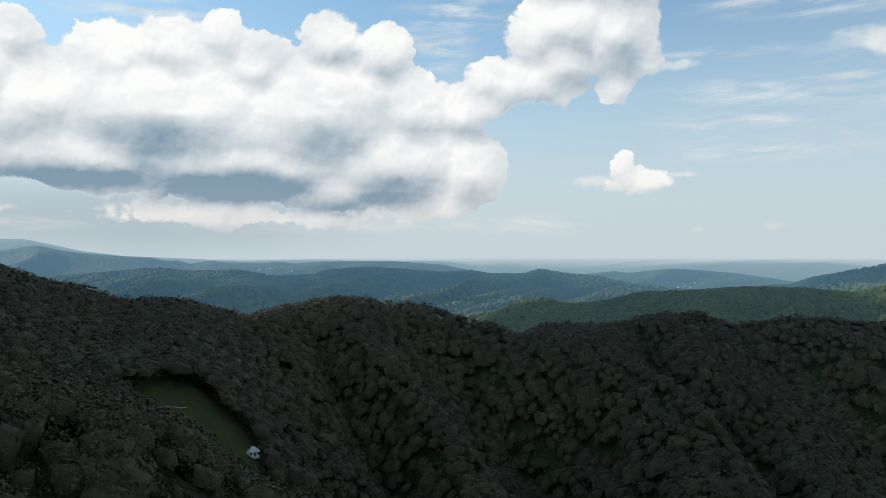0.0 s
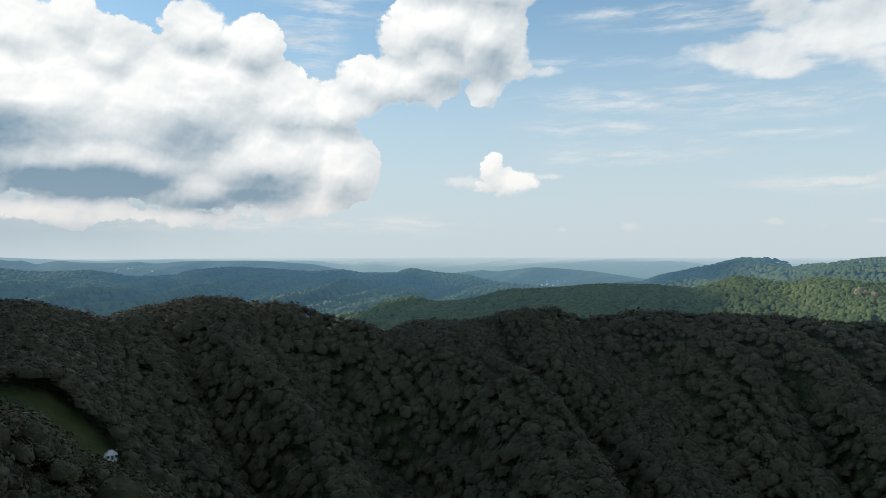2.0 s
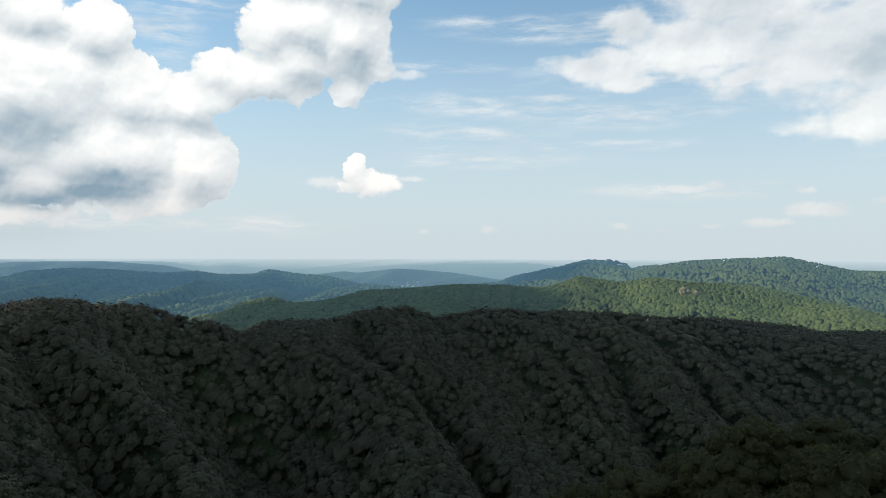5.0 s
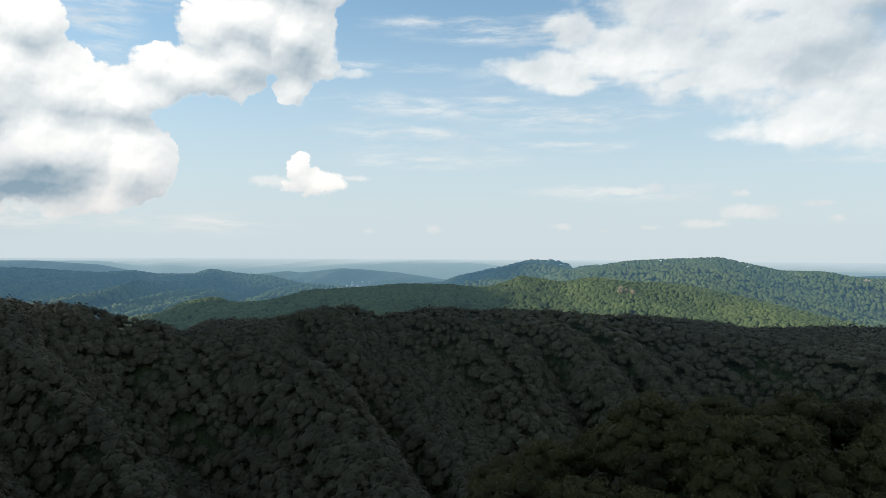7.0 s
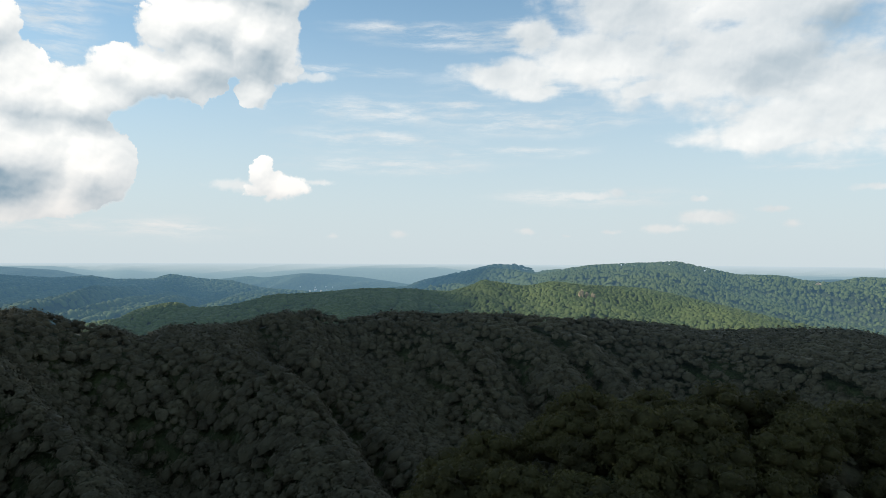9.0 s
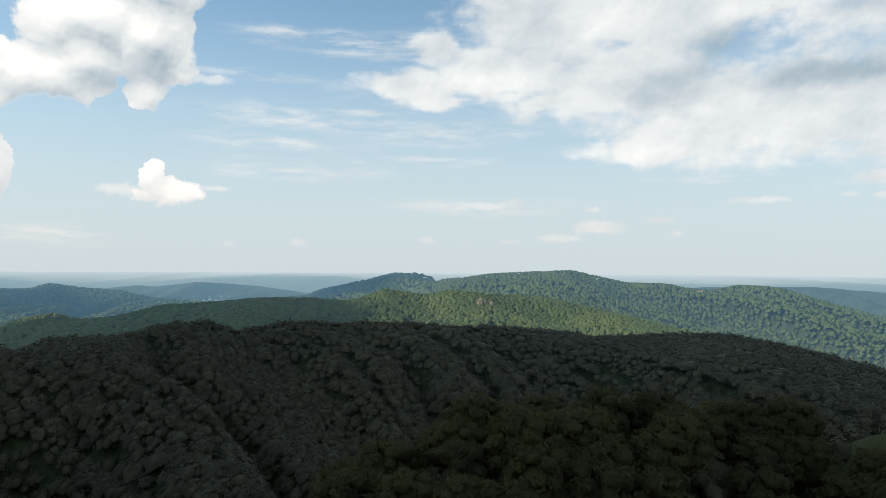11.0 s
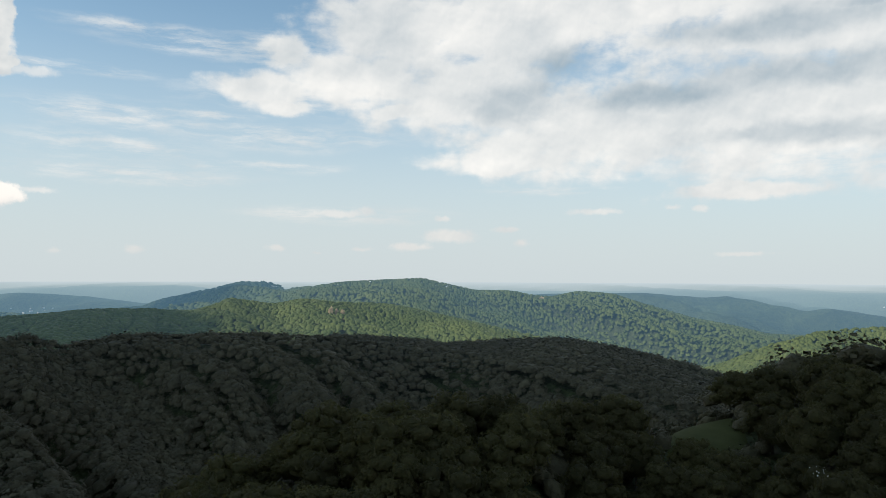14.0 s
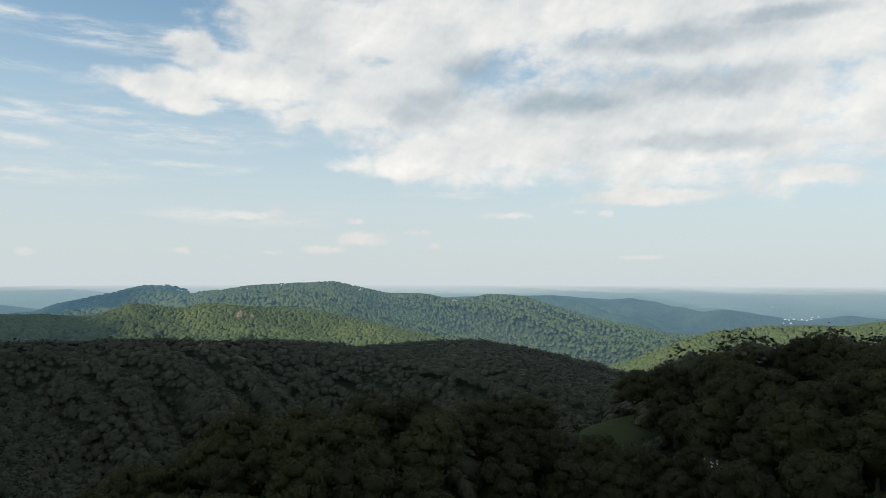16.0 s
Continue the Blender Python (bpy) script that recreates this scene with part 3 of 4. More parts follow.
def scatter(name, template, places, mat, label, category):
    """One joined mass of trees: a template set at x, y, z, turn, width, height, tint and the slope's fall for each."""
    v, f = template
    x, y, z, turn, wide, tall, tint, east, north = places
    c, s = np.cos(turn)[:, None], np.sin(turn)[:, None]
    w, t = wide[:, None], tall[:, None]
    px = (v[None, :, 0] * c - v[None, :, 1] * s) * w + x[:, None]
    py = (v[None, :, 0] * s + v[None, :, 1] * c) * w + y[:, None]
    pz = v[None, :, 2] * t + z[:, None] + (px - x[:, None]) * east[:, None] + (py - y[:, None]) * north[:, None]
    verts = np.stack([px, py, pz], -1).reshape(-1, 3)
    tris = (f[None] + (np.arange(len(x)) * len(v))[:, None, None]).reshape(-1, 3)
    ob = link_mesh(name, verts, tris, mat, True, np.repeat(tint, len(v)))
    return tagged(ob, label, category, kind="stuff")


# ---- the ground, one sheet to the horizon ----
# meadows: middle, half lengths, turn (degrees)
MEADOWS = [((-120.0, 358.0), (52.0, 33.0), 105.0), ((178.0, 2.0), (20.0, 9.5), 24.0)]


def meadow_share(x, y):
    """Over 0 inside a meadow, under 0 outside."""
    best = np.full(np.shape(x), -9.0)
    for (mx, my), (a, b), turn in MEADOWS:
        c, s = math.cos(radians(turn)), math.sin(radians(turn))
        u, v = (x - mx) * c + (y - my) * s, -(x - mx) * s + (y - my) * c
        best = np.maximum(best, 1 - np.sqrt((u / a) ** 2 + (v / b) ** 2) + 0.4 * value_noise(x / 12, y / 12, 31))
    return best


def make_ground():
    bear = np.concatenate([np.arange(-180, -44, 4.0), np.arange(-44, 104, 0.3), np.arange(104, 180, 4.0)])
    dist = np.concatenate([[0.0, 4.0], np.geomspace(12, 600, 75), np.geomspace(608, 4860, 170)])
    a, r = np.meshgrid(bear, dist)
    x, y = polar(a, r)
    z = ground(x, y)
    v = np.stack([x, y, z], -1).reshape(-1, 3)
    nb = len(bear)
    i, j = np.meshgrid(np.arange(len(dist) - 1), np.arange(nb), indexing="ij")
    k = (j + 1) % nb
    p, q, s, t = i * nb + j, i * nb + k, (i + 1) * nb + k, (i + 1) * nb + j
    tris = np.concatenate([np.stack([p, q, s], -1).reshape(-1, 3), np.stack([p, s, t], -1).reshape(-1, 3)])
    away = np.hypot(v[:, 0], v[:, 1])
    fields = np.clip((value_noise(v[:, 0] / 300, v[:, 1] / 170, 9) + 0.6 * value_noise(v[:, 0] / 90, v[:, 1] / 60, 19) - 0.16) * 6, 0, 1)
    low = np.clip((-62.0 - v[:, 2] - TREE) / 45.0, 0.12, 1)
    tint = np.where(away > 3350, 0.8 * low * np.clip(fields + 0.35, 0, 1), np.where(away > 2500, fields * 0.35, 0.0))
    ob = link_mesh("ground", v, tris[:, ::-1], SOIL, True, tint)
    tagged(ob, "wooded hill country with valleys, running to the plain", "ground", kind="structure")


make_ground()


def make_meadow(name, index, label):
    (mx, my), (a, b), turn = MEADOWS[index]
    c, s = math.cos(radians(turn)), math.sin(radians(turn))
    step = 1.5
    us, vs = np.meshgrid(np.arange(-a * 1.25, a * 1.25, step), np.arange(-b * 1.25, b * 1.25, step))
    x, y = mx + us * c - vs * s, my + us * s + vs * c
    z = ground(x, y) + 0.25 + 0.2 * value_noise(x / 3, y / 3, 4)
    inside = meadow_share(x, y) > -0.15
    z = np.where(inside, z, z - 0.8)
    nx = x.shape[1]
    i, j = np.meshgrid(np.arange(x.shape[0] - 1), np.arange(nx - 1), indexing="ij")
    p = i * nx + j
    keep = (inside[:-1, :-1] | inside[1:, 1:]).ravel()
    tris = np.concatenate([np.stack([p, p + 1, p + nx + 1], -1).reshape(-1, 3)[keep], np.stack([p, p + nx + 1, p + nx], -1).reshape(-1, 3)[keep]])
    ob = link_mesh(name, np.stack([x, y, z], -1).reshape(-1, 3), tris, GRASS)
    tagged(ob, label, "meadow", kind="structure")


make_meadow("meadow_1", 0, "mown green hillside meadow among the woods")
make_meadow("meadow_2", 1, "small shaded grass clearing below dark trees")

# ---- woods ----
rng = np.random.default_rng(7)
HOUSE = (-102.0, 383.0)


def tree_places(spacing, r0, r1, a0, a1, clear=True, room=-0.05, shake=0.48):
    """Places for trees on a shaken grid over a sector of the plan."""
    xs = np.arange(-r1, r1, spacing)
    x, y = np.meshgrid(xs, xs)
    x = (x + rng.uniform(-shake, shake, x.shape) * spacing).ravel() + PIVOT[0]
    y = (y + rng.uniform(-shake, shake, y.shape) * spacing).ravel() + PIVOT[1]
    a, r = np.degrees(np.arctan2(x - PIVOT[0], y - PIVOT[1])), np.hypot(x - PIVOT[0], y - PIVOT[1])
    keep = (r > r0) & (r <= r1) & (a > a0) & (a < a1)
    if clear:
        keep &= meadow_share(x, y) < room
        keep &= np.hypot(x - HOUSE[0], y - HOUSE[1]) > 8.5
    return x[keep], y[keep]


def dressed(x, y, wide, tall, foot, follow=0.45, clump=0.6):
    n = len(x)
    size = np.clip(rng.lognormal(-0.03, 0.26, n), 0.55, 1.6)
    size *= 1 + clump * value_noise(x / 26, y / 26, 15)
    tint = np.clip(rng.normal(0.45, 0.2, n) + 0.55 * value_noise(x / 70, y / 70, 12) + 0.5 * value_noise(x / 210, y / 210, 13), 0, 1)
    east, north = (ground(x + 14, y) - ground(x - 14, y)) / 28, (ground(x, y + 14) - ground(x, y - 14)) / 28
    return (x, y, ground(x, y) + foot, rng.uniform(0, 6.28, n), wide * size, tall * size * rng.uniform(0.85, 1.15, n), tint, np.clip(follow * east, -0.6, 0.6), np.clip(follow * north, -0.6, 0.6))


def split(places, parts):
    which = rng.integers(0, parts, len(places[0]))
    return [tuple(p[which == k] for p in places) for k in range(parts)]


def crown_shell(level, seed, lump, floor=-0.45):
    v, f = icosphere(level)
    v = lumpy(v, seed, lump)
    f = f[(v[f][:, :, 2].mean(1) > floor)]
    return v, f


def dome(seed, sides=5):
    """A low round crown of a few faces for woods far away."""
    r = np.random.default_rng(seed)
    t = np.arange(sides) * 6.283 / sides
    rim = np.stack([np.cos(t), np.sin(t), -1.3 + 0 * t], -1) * r.uniform(0.8, 1.15, (sides, 1))
    mid = np.stack([np.cos(t + 0.6) * 0.78, np.sin(t + 0.6) * 0.78, 0.38 + 0 * t], -1) * r.uniform(0.75, 1.15, (sides, 1))
    v = np.concatenate([rim, mid, [[r.uniform(-0.2, 0.2), r.uniform(-0.2, 0.2), 0.8]]])
    f = []
    for k in range(sides):
        j = (k + 1) % sides
        f += [(k, j, sides + k), (j, sides + j, sides + k), (sides + k, sides + j, 2 * sides)]
    return v, np.array(f)


def leafy_crown(seed, level, cards, size, core=0.82):
    """A crown for woods: a rough core under sprays of leaves that stand out in heaps."""
    r = np.random.default_rng(seed)
    v, f = crown_shell(level, seed, 0.45, -0.25)
    d = r.normal(0, 1, (cards, 3)) + (0, 0, 0.45)
    d /= np.linalg.norm(d, axis=1)[:, None]
    c = lumpy(d, seed, 0.45) * r.uniform(0.78, 1.08, (cards, 1))
    return join([(v * core, f), leaf_cards(r, c, d, size)])


def open_slopes():
    """The lie of the land round the pivot hill as steepest angles: which slopes lie open to it and which are dead ground."""
    bear, dist = np.arange(-46.0, 106.0, 0.25), np.geomspace(40, 4860, 420)
    a, r = np.meshgrid(bear, dist)
    rise = canopy(*polar(a, r)) / r
    return bear, dist, np.maximum.accumulate(rise, 0)


OPEN = open_slopes()


def parted(x, y):
    """Parts places into those on open slopes and those on dead ground or deep in the valley."""
    bear, dist, steep = OPEN
    a, r = np.degrees(np.arctan2(x - PIVOT[0], y - PIVOT[1])), np.hypot(x - PIVOT[0], y - PIVOT[1])
    i = np.clip(np.searchsorted(bear, a), 0, len(bear) - 1)
    j = np.clip(np.searchsorted(dist, r * 0.985) - 1, 0, len(dist) - 1)
    rise = canopy(x, y) / r
    seen = (rise > steep[j, i] - np.interp(r, [200, 800, 3000], [0.05, 0.016, 0.007])) & (rise > -0.46)
    return (x[seen], y[seen]), (x[~seen], y[~seen])


def thinned(places, share):
    keep = rng.random(len(places[0])) < share
    return places[0][keep], places[1][keep]


# far slopes
seen, unseen = parted(*tree_places(7.4, 1150, 2350, -9, 96, False, shake=0.7))
for k, places in enumerate(split(dressed(*seen, 6.0, 2.1, 12.6, 1.0, 0.15), 3)):
    scatter("hill_woods", dome(40 + k, 4), places, LEAF_FAR, "sunlit green broadleaf woods covering the far hills", "forest")
seen, rest = parted(*tree_places(8.2, 2350, 3060, 36, 76, False, shake=0.75))
scatter("mountain_woods", dome(44, 4), dressed(*seen, 6.8, 2.0, 12.8, 1.0, 0.15), LEAF_FAR, "hazy green woods over the long mountain", "forest")
unseen = [np.concatenate(p) for p in zip(unseen, rest)]
seen, rest = parted(*tree_places(13.0, 2350, 3480, -36, 36, False, shake=0.75))
scatter("range_woods", dome(45, 4), dressed(*seen, 10.4, 2.4, 12.2, 1.0, 0.15), LEAF_FAR, "blue-green woods on the shaded far ranges", "forest")

# middle slopes
seen, rest = parted(*tree_places(7.6, 800, 1150, -38, 98))
for k, places in enumerate(split(dressed(*seen, 6.3, 3.9, 10.8), 4)):
    scatter("slope_woods", leafy_crown(50 + k, 1, 26, 0.30, 0.78), places, LEAF_SLOPE, "dense dark green broadleaf woods on the shaded slopes", "forest")
unseen = [np.concatenate(p) for p in zip(unseen, rest)]
seen, rest = parted(*tree_places(7.2, 430, 800, -38, 98))
for k, places in enumerate(split(dressed(*seen, 6.4, 4.2, 10.4), 6)):
    scatter("slope_woods", leafy_crown(80 + k, 1, 64, 0.23, 0.74), places, LEAF_SLOPE, "dense dark green broadleaf woods on the shaded slopes", "forest")
unseen = [np.concatenate(p) for p in zip(unseen, rest)]
seen, rest = parted(*tree_places(7.4, 208, 430, -38, 98))
for k, places in enumerate(split(dressed(*seen, 6.3, 4.9, 9.6), 5)):
    scatter("hillside_woods", leafy_crown(60 + k, 1, 190, 0.15, 0.76), places, LEAF_MID, "dark green broadleaf trees crowding the near slopes", "forest")
unseen = [np.concatenate(p) for p in zip(unseen, rest)]
scatter("valley_woods", dome(46, 4), dressed(*thinned(unseen, 0.45), 7.6, 6.4, 8.6), LEAF_SLOPE, "green broadleaf woods on the far sides of the hills", "forest")


def tube(points, radii, sides=6):
    """A tapered, bent stem through the points."""
    v, f = [], []
    for k, (p, r) in enumerate(zip(points, radii)):
        way = Vector(points[min(k + 1, len(points) - 1)]) - Vector(points[max(k - 1, 0)])
        q = way.to_track_quat("Z", "Y")
        for s in range(sides):
            v.append(Vector(p) + q @ Vector((math.cos(s * 2 * math.pi / sides) * r, math.sin(s * 2 * math.pi / sides) * r, 0)))
    for k in range(len(points) - 1):
        for s in range(sides):
            a, b = k * sides + s, k * sides + (s + 1) % sides
            f += [(a, b, b + sides), (a, b + sides, a + sides)]
    return np.array([p[:] for p in v]), np.array(f)


def broadleaf(seed):
    """A grown broadleaf tree, about 14 m high: trunk, limbs, and a crown of leaf sprays on heaped boughs."""
    r = np.random.default_rng(seed)
    thing = new("broadleaf_tree")
    lean = r.uniform(-0.5, 0.5, 2)
    trunk = tube([(0, 0, -1), (lean[0] * 0.2, lean[1] * 0.2, 2.5), (lean[0], lean[1], 6), (lean[0] * 1.4, lean[1] * 1.4, 9.5)], (0.36, 0.27, 0.2, 0.08), 8)
    boughs, stems = [], []
    count = 21
    for k in range(count):
        a = k * 2.4 + r.uniform(-0.3, 0.3)
        lift = 1 - 1.45 * (k + 0.5) / count
        out = math.sqrt(max(0.0, 1 - lift * lift)) * r.uniform(0.82, 1.08)
        c = np.array([lean[0] + 4.3 * out * math.cos(a), lean[1] + 4.3 * out * math.sin(a), 7.6 + 4.4 * lift * r.uniform(0.9, 1.08)])
        size = r.uniform(1.25, 2.05)
        v, f = icosphere(1)
        v = lumpy(v, seed * 20 + k, 0.3) * (size * 0.84, size * 0.84, size * 0.66) + c
        n = 84
        d = r.normal(0, 1, (n, 3)) + (c - (lean[0], lean[1], 7.0)) * 0.16 + (0, 0, 0.3)
        d /= np.linalg.norm(d, axis=1)[:, None]
        spread = r.uniform(0.78, 1.2, (n, 1))
        cards = leaf_cards(r, c + d * spread * (size, size, size * 0.78), d, 0.40)
        boughs += [(v, f), cards]
        if k % 3 == 0:
            mid_p = (c + (lean[0], lean[1], c[2] - 2.2)) / 2
            stems.append(tube([(lean[0] * 0.8, lean[1] * 0.8, max(2.2, c[2] - 4.0)), tuple(mid_p - (0, 0, 0.3)), tuple(c)], (0.13, 0.09, 0.03), 5))
    v, f = icosphere(2)
    boughs.append((lumpy(v, seed, 0.35) * (3.7, 3.7, 3.9) + (lean[0], lean[1], 7.4), f))
    t = link_mesh("trunk", *trunk, BARK)
    t.parent = thing
    for s in stems[:6]:
        limb = link_mesh("limb", *s, BARK)
        limb.parent = thing
    crown = link_mesh("crown", *join(boughs), LEAF_NEAR)
    crown.parent = thing
    return tagged(thing, "broad dark green deciduous tree with a full rounded crown", "tree", "trees on the near hillside")


def conifer(seed):
    r = np.random.default_rng(seed)
    thing = new("spruce_tree")
    t = link_mesh("trunk", *tube([(0, 0, -1), (0, 0, 8), (0, 0, 15.5)], (0.25, 0.16, 0.03), 7), BARK)
    t.parent = thing
    pieces = []
    for k in range(16):
        h, n = 2.0 + k * 0.86, 13
        reach = 2.9 * (1 - (h - 1.2) / 15.0) + 0.15
        for s in range(n):
            a = s * 6.283 / n + k * 0.37 + r.uniform(-0.12, 0.12)
            d = np.array([math.cos(a), math.sin(a), 0])
            side = np.array([-d[1], d[0], 0]) * 0.26 * reach
            l = reach * r.uniform(0.8, 1.15)
            p = np.array([0, 0, h])
            pieces.append((np.array([p + (0, 0, 0.35), p + d * l * 0.6 + side - (0, 0, 0.15 * l), p + d * l - (0, 0, 0.32 * l), p + d * l * 0.6 - side - (0, 0, 0.15 * l), p + d * l * 0.5 + (0, 0, 0.12)]),
                           np.array([(0, 1, 4), (1, 2, 4), (2, 3, 4), (3, 0, 4)])))
    crown = link_mesh("crown", *join(pieces), NEEDLES)
    crown.parent = thing
    return tagged(thing, "slender dark spruce standing above the woods", "tree", "spruces on the crest")


def set_tree(ob, x, y, turn, size, tall=1.0, top=0.0):
    """A copy of a tree; with top, sunk a little where it would stand out of the canopy."""
    z = at(x, y)
    if top:
        z = min(z, z + TREE - top * size * tall + rng.uniform(-1.5, 1.2))
    copy = copy_thing(ob, pose(x, y, z, 0, 0, turn))
    copy.scale = (size, size, size * tall)
    return copy


grown = [broadleaf(s) for s in (1, 2, 3, 4, 5)]
nx, ny = tree_places(10.2, 40, 214, 27, 108, True, -0.5)
away = np.hypot(nx - 168.0, ny - 0.0) > 15.0  # the clearing lies open downhill
nx, ny = nx[away], ny[away]
# the grown trees stand on the brow of the hill; the rest fill the slope below it
brow = (np.hypot(nx - PIVOT[0], ny - PIVOT[1]) > np.interp(np.degrees(np.arctan2(nx - PIVOT[0], ny - PIVOT[1])), [27, 60, 75, 122], [55, 58, 70, 95]))
brow &= np.hypot(nx - PIVOT[0], ny - PIVOT[1]) < np.interp(np.degrees(np.arctan2(nx - PIVOT[0], ny - PIVOT[1])), [27, 60, 69, 74], [135, 150, 175, 214])
order = np.concatenate([rng.permutation(np.flatnonzero(brow)), np.flatnonzero(~brow)])
GROWN = min(int(brow.sum()), 300)
for k in order[:GROWN]:
    set_tree(grown[rng.integers(0, 5)], nx[k], ny[k], rng.uniform(0, 360), rng.uniform(0.8, 1.35), rng.uniform(0.85, 1.05), 12.6)
rest = order[GROWN:]
lx, ly = tree_places(8.8, 6, 205, -40, 27)
bx, by = tree_places(14.0, 6, 800, -180, 180)
behind = np.degrees(np.arctan2(bx - PIVOT[0], by - PIVOT[1]))
behind = ((behind < -38) | ((behind > 98) & (np.hypot(bx, by) > 205)) | (behind > 125) | ((behind > 27) & (np.hypot(bx - PIVOT[0], by - PIVOT[1]) < 40)))
scatter("rear_woods", crown_shell(1, 90, 0.4, -0.1), dressed(bx[behind], by[behind], 7.6, 7.0, 7.6), LEAF_MID, "dark green broadleaf woods behind the clearing", "forest")
under = dressed(np.concatenate([nx[rest], lx]), np.concatenate([ny[rest], ly]), 5.2, 6.4, 7.6)
scatter("near_woods", leafy_crown(71, 1, 280, 0.12, 0.76), under, LEAF_MID, "dark green broadleaf trees on the slope below", "forest")
low = dressed(*tree_places(6.4, 40, 205, 27, 122), 3.4, 3.0, 1.6)
scatter("undergrowth", leafy_crown(72, 1, 60, 0.22, 0.74), low, LEAF_MID, "dark green saplings and bushes under the trees", "undergrowth")
for k, ob in enumerate(grown):  # the first of each kind stands at the foot of the slope behind
    ob.matrix_basis = pose(40 + 11 * k, -95 - 4 * k, at(40 + 11 * k, -95 - 4 * k), 0, 0, 70 * k)
spruce = conifer(11)
spruce.matrix_basis = pose(*polar(86.2, 208), at(*polar(86.2, 208)) + 1)
for a, r, s in ((85.2, 207, 0.9), (90.4, 203, 0.95), (91.6, 205, 0.85)):
    x, y = polar(a, r)
    set_tree(spruce, x, y, a * 7, s)
for k in range(16):
    x, y = polar(20.0 + 2.6 * rng.random(), 1600 + rng.uniform(-12, 12))
    set_tree(spruce, x, y, k * 50, rng.uniform(0.8, 1.25))

for a0, a1, r, low, high, count in ((17.9, 19.7, 792, 0.8, 1.1, 10), (-20.5, -14.5, 642, 0.55, 0.85, 9)):
    for k in range(count):
        x, y = polar(a0 + (a1 - a0) * (k + rng.random()) / count, r + rng.uniform(-9, 9))
        set_tree(spruce, x, y, k * 50, rng.uniform(low, high))


# ---- unseen clouds, added overhead to throw shade on woods and far ranges ----
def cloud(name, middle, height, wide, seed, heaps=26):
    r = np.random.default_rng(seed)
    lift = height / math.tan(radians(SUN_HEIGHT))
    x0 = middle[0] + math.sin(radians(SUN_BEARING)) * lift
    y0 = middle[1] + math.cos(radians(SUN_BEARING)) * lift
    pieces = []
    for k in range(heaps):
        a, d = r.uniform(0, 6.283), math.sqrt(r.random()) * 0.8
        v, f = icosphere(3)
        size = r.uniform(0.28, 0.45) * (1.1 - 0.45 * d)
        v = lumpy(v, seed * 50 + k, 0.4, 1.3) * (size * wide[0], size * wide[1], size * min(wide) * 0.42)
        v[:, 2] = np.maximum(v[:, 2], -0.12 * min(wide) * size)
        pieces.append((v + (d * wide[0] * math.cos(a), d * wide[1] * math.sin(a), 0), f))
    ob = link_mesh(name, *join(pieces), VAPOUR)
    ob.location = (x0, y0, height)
    return tagged(ob, "broad flat-based white cumulus, unseen overhead, added to shade the woods", "cloud", kind="stuff")


# each is set by the middle of the shade it is to cast
cloud("shade_cloud", (330, 330), 2500, (1020, 920), 1)
cloud("shade_cloud", (130, -90), 2500, (420, 380), 6)
cloud("shade_cloud", (-160, 330), 2500, (420, 400), 7)
cloud("shade_cloud", (310, 1400), 2500, (500, 330), 2, 70)
cloud("shade_cloud", (1560, 2830), 2700, (560, 430), 5)
cloud("shade_cloud", (-500, 3170), 2600, (1450, 470), 3)
cloud("shade_cloud", (-950, 2330), 2500, (800, 620), 4)


# ---- built things ----
def slab(bm, rows):
    """A closed solid from stacked rings of corners."""
    loops = [[bm.verts.new(p) for p in row] for row in rows]
    n = len(loops[0])
    for low, high in zip(loops, loops[1:]):
        for k in range(n):
            bm.faces.new((low[k], low[(k + 1) % n], high[(k + 1) % n], high[k]))
    bm.faces.new(loops[0][::-1])
    bm.faces.new(loops[-1])
    return bm


def hip(bm, x, y, z, rise, over, ridge_half):
    a, b = x + over, y + over
    return slab(bm, [[(-a, -b, z - 0.12), (a, -b, z - 0.12), (a, b, z - 0.12), (-a, b, z - 0.12)],
                     [(-a, -b, z), (a, -b, z), (a, b, z), (-a, b, z)],
                     [(-ridge_half, -0.06, z + rise), (ridge_half, -0.06, z + rise), (ridge_half, 0.06, z + rise), (-ridge_half, 0.06, z + rise)]])


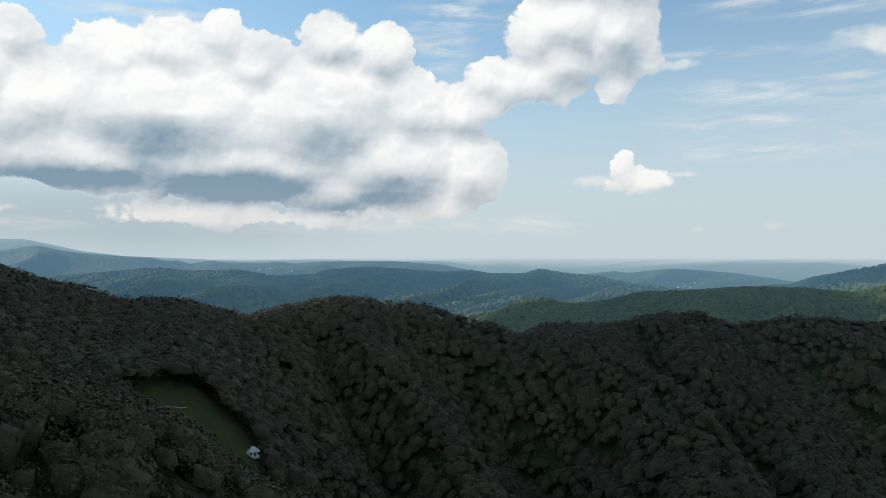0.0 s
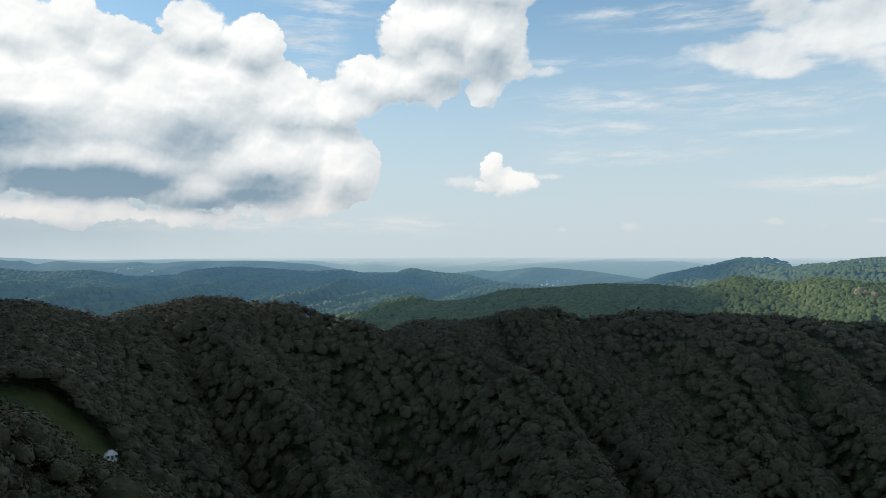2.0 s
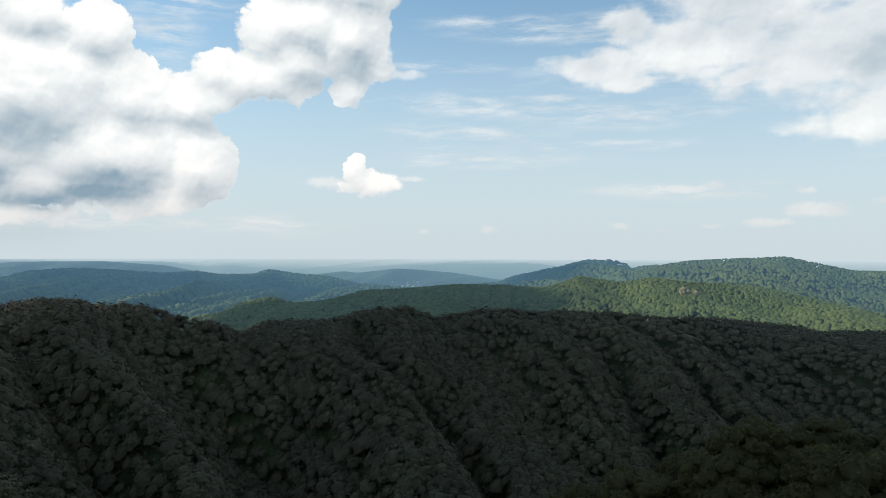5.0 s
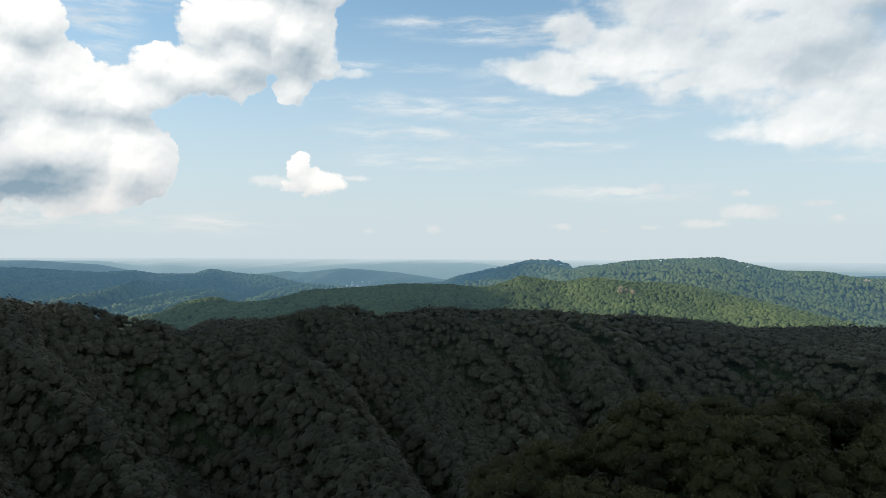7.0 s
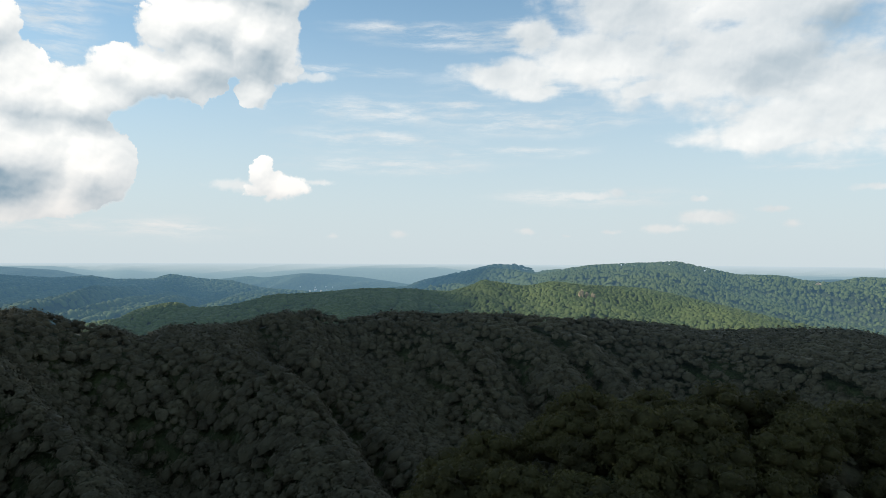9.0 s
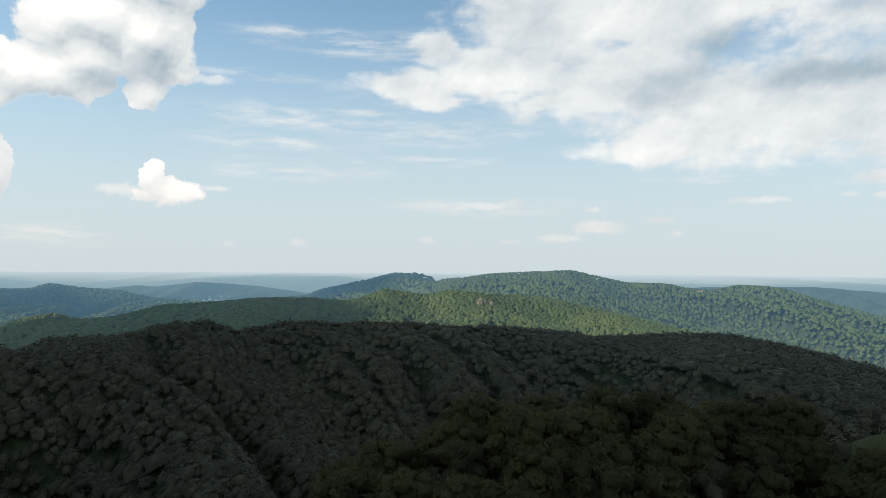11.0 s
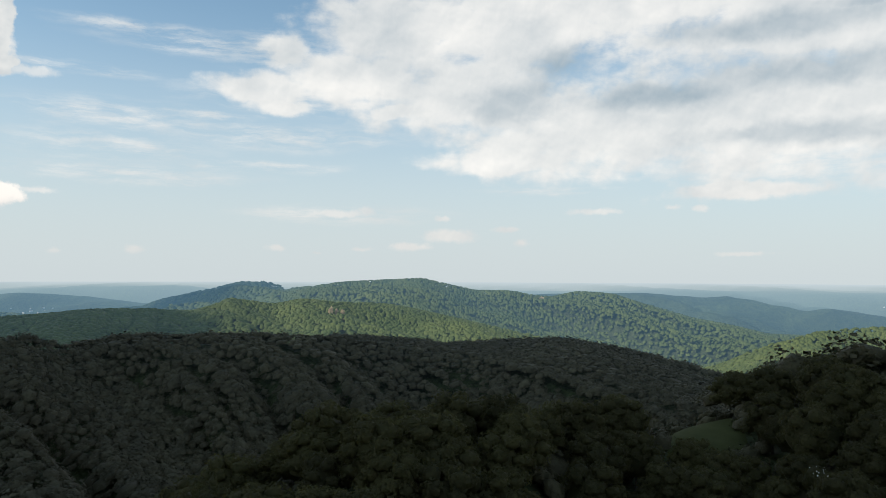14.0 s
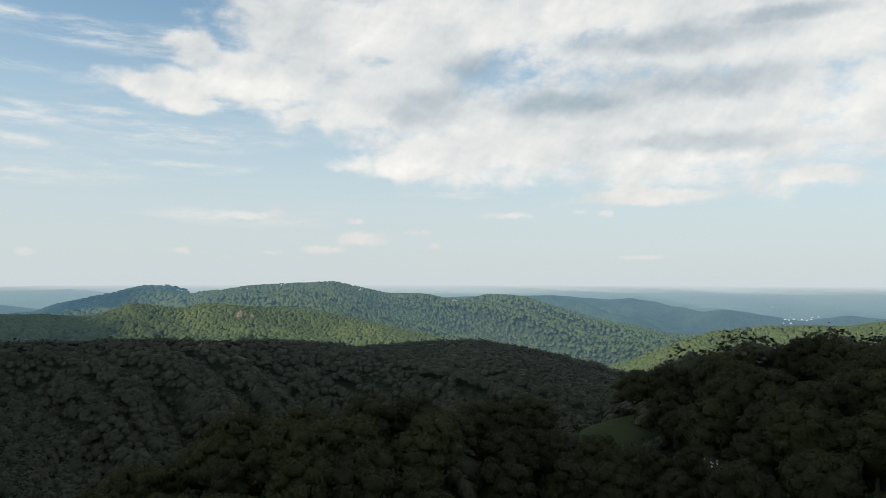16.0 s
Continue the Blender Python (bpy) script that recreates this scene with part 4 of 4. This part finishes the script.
def cottage(x, y, turn):
    """A small limewashed farmhouse with a hipped metal roof and a lean-to."""
    thing = new("cottage")
    bm = bmesh.new()
    box(bm, -2.6, 2.6, -2.2, 2.2, -1.2, 2.4)
    part("wall", bm, LIME, thing)
    roof = part("roof", hip(bmesh.new(), 2.6, 2.2, 2.42, 2.3, 0.4, 0.5), ROOF, thing, "pale sheet-metal hipped roof")
    bm = bmesh.new()
    box(bm, -0.28, 0.28, -0.28, 0.28, 0, 1.3)
    bmesh.ops.translate(bm, verts=bm.verts, vec=(-1.1, 0.4, 3.5))
    part("chimney", bm, LIME, roof, "limewashed chimney")
    bm = bmesh.new()
    slab(bm, [[(-4.6, -1.8, -1.2), (-2.62, -1.8, -1.2), (-2.62, 1.8, -1.2), (-4.6, 1.8, -1.2)], [(-4.6, -1.8, 1.5), (-2.62, -1.8, 2.1), (-2.62, 1.8, 2.1), (-4.6, 1.8, 1.5)]])
    part("lean_to", bm, LIME, thing, "low limewashed lean-to")
    bm = bmesh.new()
    slab(bm, [[(-4.9, -2.0, 1.46), (-2.64, -2.0, 2.16), (-2.64, 2.0, 2.16), (-4.9, 2.0, 1.46)], [(-4.9, -2.0, 1.58), (-2.64, -2.0, 2.28), (-2.64, 2.0, 2.28), (-4.9, 2.0, 1.58)]])
    part("lean_to_roof", bm, ROOF, thing)
    for wx in (-1.8, 2.1):
        bm = bmesh.new()
        box(bm, wx - 0.55, wx + 0.55, -2.28, -2.18, 0.9, 2.1)
        frame_ob = part("window", bm, TIMBER, thing)
        bm = bmesh.new()
        box(bm, wx - 0.45, wx + 0.45, -2.30, -2.285, 1.0, 2.0)
        part("pane", bm, GLASS, frame_ob)
    bm = bmesh.new()
    box(bm, -0.3, 0.7, -2.28, -2.18, -0.1, 2.0)
    part("door", bm, TIMBER, thing, "dark plank door")
    bm = bmesh.new()
    box(bm, 2.58, 2.68, -0.6, 0.5, 0.9, 2.1)
    part("window", bm, GLASS, thing)
    thing.matrix_basis = pose(x, y, at(x, y) + 0.9, 0, 0, turn)
    return tagged(thing, "small white farmhouse with a hipped roof on the meadow's edge", "house")


cottage(HOUSE[0], HOUSE[1], 24)


def hut(x, y, turn):
    thing = new("hut")
    bm = bmesh.new()
    box(bm, -2.6, 2.6, -2.2, 2.2, -1.0, 2.2)
    part("wall", bm, TIMBER, thing)
    part("roof", hip(bmesh.new(), 2.6, 2.2, 2.22, 2.6, 0.6, 0.4), ROOF, thing, "weathered grey hipped roof")
    bm = bmesh.new()
    box(bm, -0.5, 0.5, -2.28, -2.18, -0.1, 1.9)
    part("door", bm, LIME, thing, "pale door")
    thing.matrix_basis = pose(x, y, at(x, y) + 3.5, 0, 0, turn)
    return tagged(thing, "small dark timber hut with a grey roof among trees", "hut")


hut(-169, 489, 10)


def footpath(points):
    """A worn gravel line laid on the meadow."""
    bm = bmesh.new()
    steps = []
    for (x0, y0), (x1, y1) in zip(points, points[1:]):
        for k in range(8):
            f = k / 8
            steps.append((x0 + (x1 - x0) * f, y0 + (y1 - y0) * f))
    last = None
    for k, (x, y) in enumerate(steps):
        dx, dy = steps[min(k + 1, len(steps) - 1)][0] - steps[max(k - 1, 0)][0], steps[min(k + 1, len(steps) - 1)][1] - steps[max(k - 1, 0)][1]
        d = math.hypot(dx, dy)
        w = 0.24 + 0.12 * math.sin(k * 1.3)
        px, py = -dy / d * w, dx / d * w
        z = at(x, y) + 0.5
        row = [bm.verts.new((x - px, y - py, z)), bm.verts.new((x + px, y + py, z)), bm.verts.new((x + px, y + py, z - 0.6)), bm.verts.new((x - px, y - py, z - 0.6))]
        if last:
            for a, b in ((0, 1), (1, 2), (3, 0)):
                bm.faces.new((last[a], last[b], row[b], row[a]))
        last = row
    ob = part("footpath", bm, PATH, None)
    return tagged(ob, "pale trodden path across the meadow", "path", kind="structure")


footpath([(-142, 352), (-142, 360), (-140, 370), (-137, 384)])


def snag(x, y, seed):
    r = np.random.default_rng(seed)
    h = r.uniform(12, 18)
    ob = link_mesh("dead_tree", *tube([(0, 0, -2), (0.2, 0.1, h * 0.5), (r.uniform(-0.6, 0.6), 0.3, h)], (0.32, 0.22, 0.06), 6), SNAG)
    ob.location = (x, y, at(x, y))
    return tagged(ob, "bare pale standing trunk on the wooded knoll", "dead tree", "bare trunks on the knoll")


SNAG = plain("bleached_wood", (0.16, 0.15, 0.13), (0.30, 0.28, 0.25), 2.0, 0.9)
for k in range(8):
    snag(*polar(18.6 + 0.28 * k + rng.uniform(-0.1, 0.1), 775 + rng.uniform(-8, 8)), 30 + k)


def outcrop(x, y, wide, tall, seed):
    """A bare rock face standing out of the woods."""
    v, f = icosphere(4)
    v = lumpy(v, seed, 0.55, 1.9)
    v = np.sign(v) * np.abs(v) ** 0.8 * (wide / 2, wide / 3, tall * 0.62)
    ob = link_mesh("rock_outcrop", v, f, ROCK, False)
    a = math.degrees(math.atan2(x, y + 60))
    ob.matrix_basis = pose(x, y, at(x, y) + TREE * 0.55, 0, 0, -a)
    return tagged(ob, "bare tan limestone cliff breaking out of the woods", "cliff", "cliffs on the sunlit hills")


for x, y, w, h, k in ((1086, 1250, 12, 26, 1), (1112, 1238, 11, 22, 2), (1100, 1246, 8, 18, 3), (2232, 1418, 20, 22, 4)):
    outcrop(x, y, w, h, k)


def village_house():
    thing = new("village_house")
    bm = bmesh.new()
    box(bm, -5, 5, -3.6, 3.6, -2, 5.0)
    part("wall", bm, FAR_WALL, thing)
    part("roof", slab(bmesh.new(), [[(-5.4, -4.1, 5.02), (5.4, -4.1, 5.02), (5.4, 4.1, 5.02), (-5.4, 4.1, 5.02)],
                                    [(-5.4, -0.1, 8.0), (5.4, -0.1, 8.0), (5.4, 0.1, 8.0), (-5.4, 0.1, 8.0)]]), FAR_ROOF, thing, "red-brown tiled roof")
    return tagged(thing, "pale village house with a tiled roof in the far valley", "house", "houses of the far villages")


first = village_house()
spots = []
for mx, my, sx, sy, count in ((1212, 3560, 55, 30, 15), (1130, 3590, 45, 20, 5), (-870, 3735, 70, 20, 7), (3640, 460, 40, 60, 13), (4090, 520, 50, 60, 9), (285, 2960, 16, 8, 2), (610, 4250, 30, 20, 4)):
    for _ in range(count):
        spots.append((mx + rng.normal(0, sx), my + rng.normal(0, sy)))
for k, (x, y) in enumerate(spots):
    m = pose(x, y, at(x, y) + 2.0, 0, 0, rng.uniform(0, 180))
    size = rng.uniform(0.5, 0.95)
    ob = first if k == 0 else copy_thing(first, m)
    ob.matrix_basis = m
    ob.scale = (size, size, size)


def blossom_shrub(x, y, seed):
    r = np.random.default_rng(seed)
    thing = new("flowering_shrub")
    v, f = icosphere(2)
    v = lumpy(v, seed, 0.45) * (2.2, 2.2, 2.4)
    n = 260
    d = r.normal(0, 1, (n, 3))
    d /= np.linalg.norm(d, axis=1)[:, None]
    leaves = link_mesh("foliage", *join([(v * 0.9, f), leaf_cards(r, d * (2.2, 2.2, 2.4), d, 0.5)]), LEAF_NEAR)
    leaves.parent = thing
    c = r.normal(0, 1, (20, 3)) + (-0.5, -0.8, 0.6)
    c /= np.linalg.norm(c, axis=1)[:, None]
    flowers = link_mesh("blossom", *leaf_cards(r, c * (2.4, 2.4, 2.6), c, 0.28), BLOSSOM)
    flowers.parent = thing
    thing.matrix_basis = pose(x, y, at(x, y) + TREE - 6.0)
    return tagged(thing, "shrub crown with scattered white blossom among dark trees", "shrub", "blossoming crowns")


blossom_shrub(141, -34, 3)
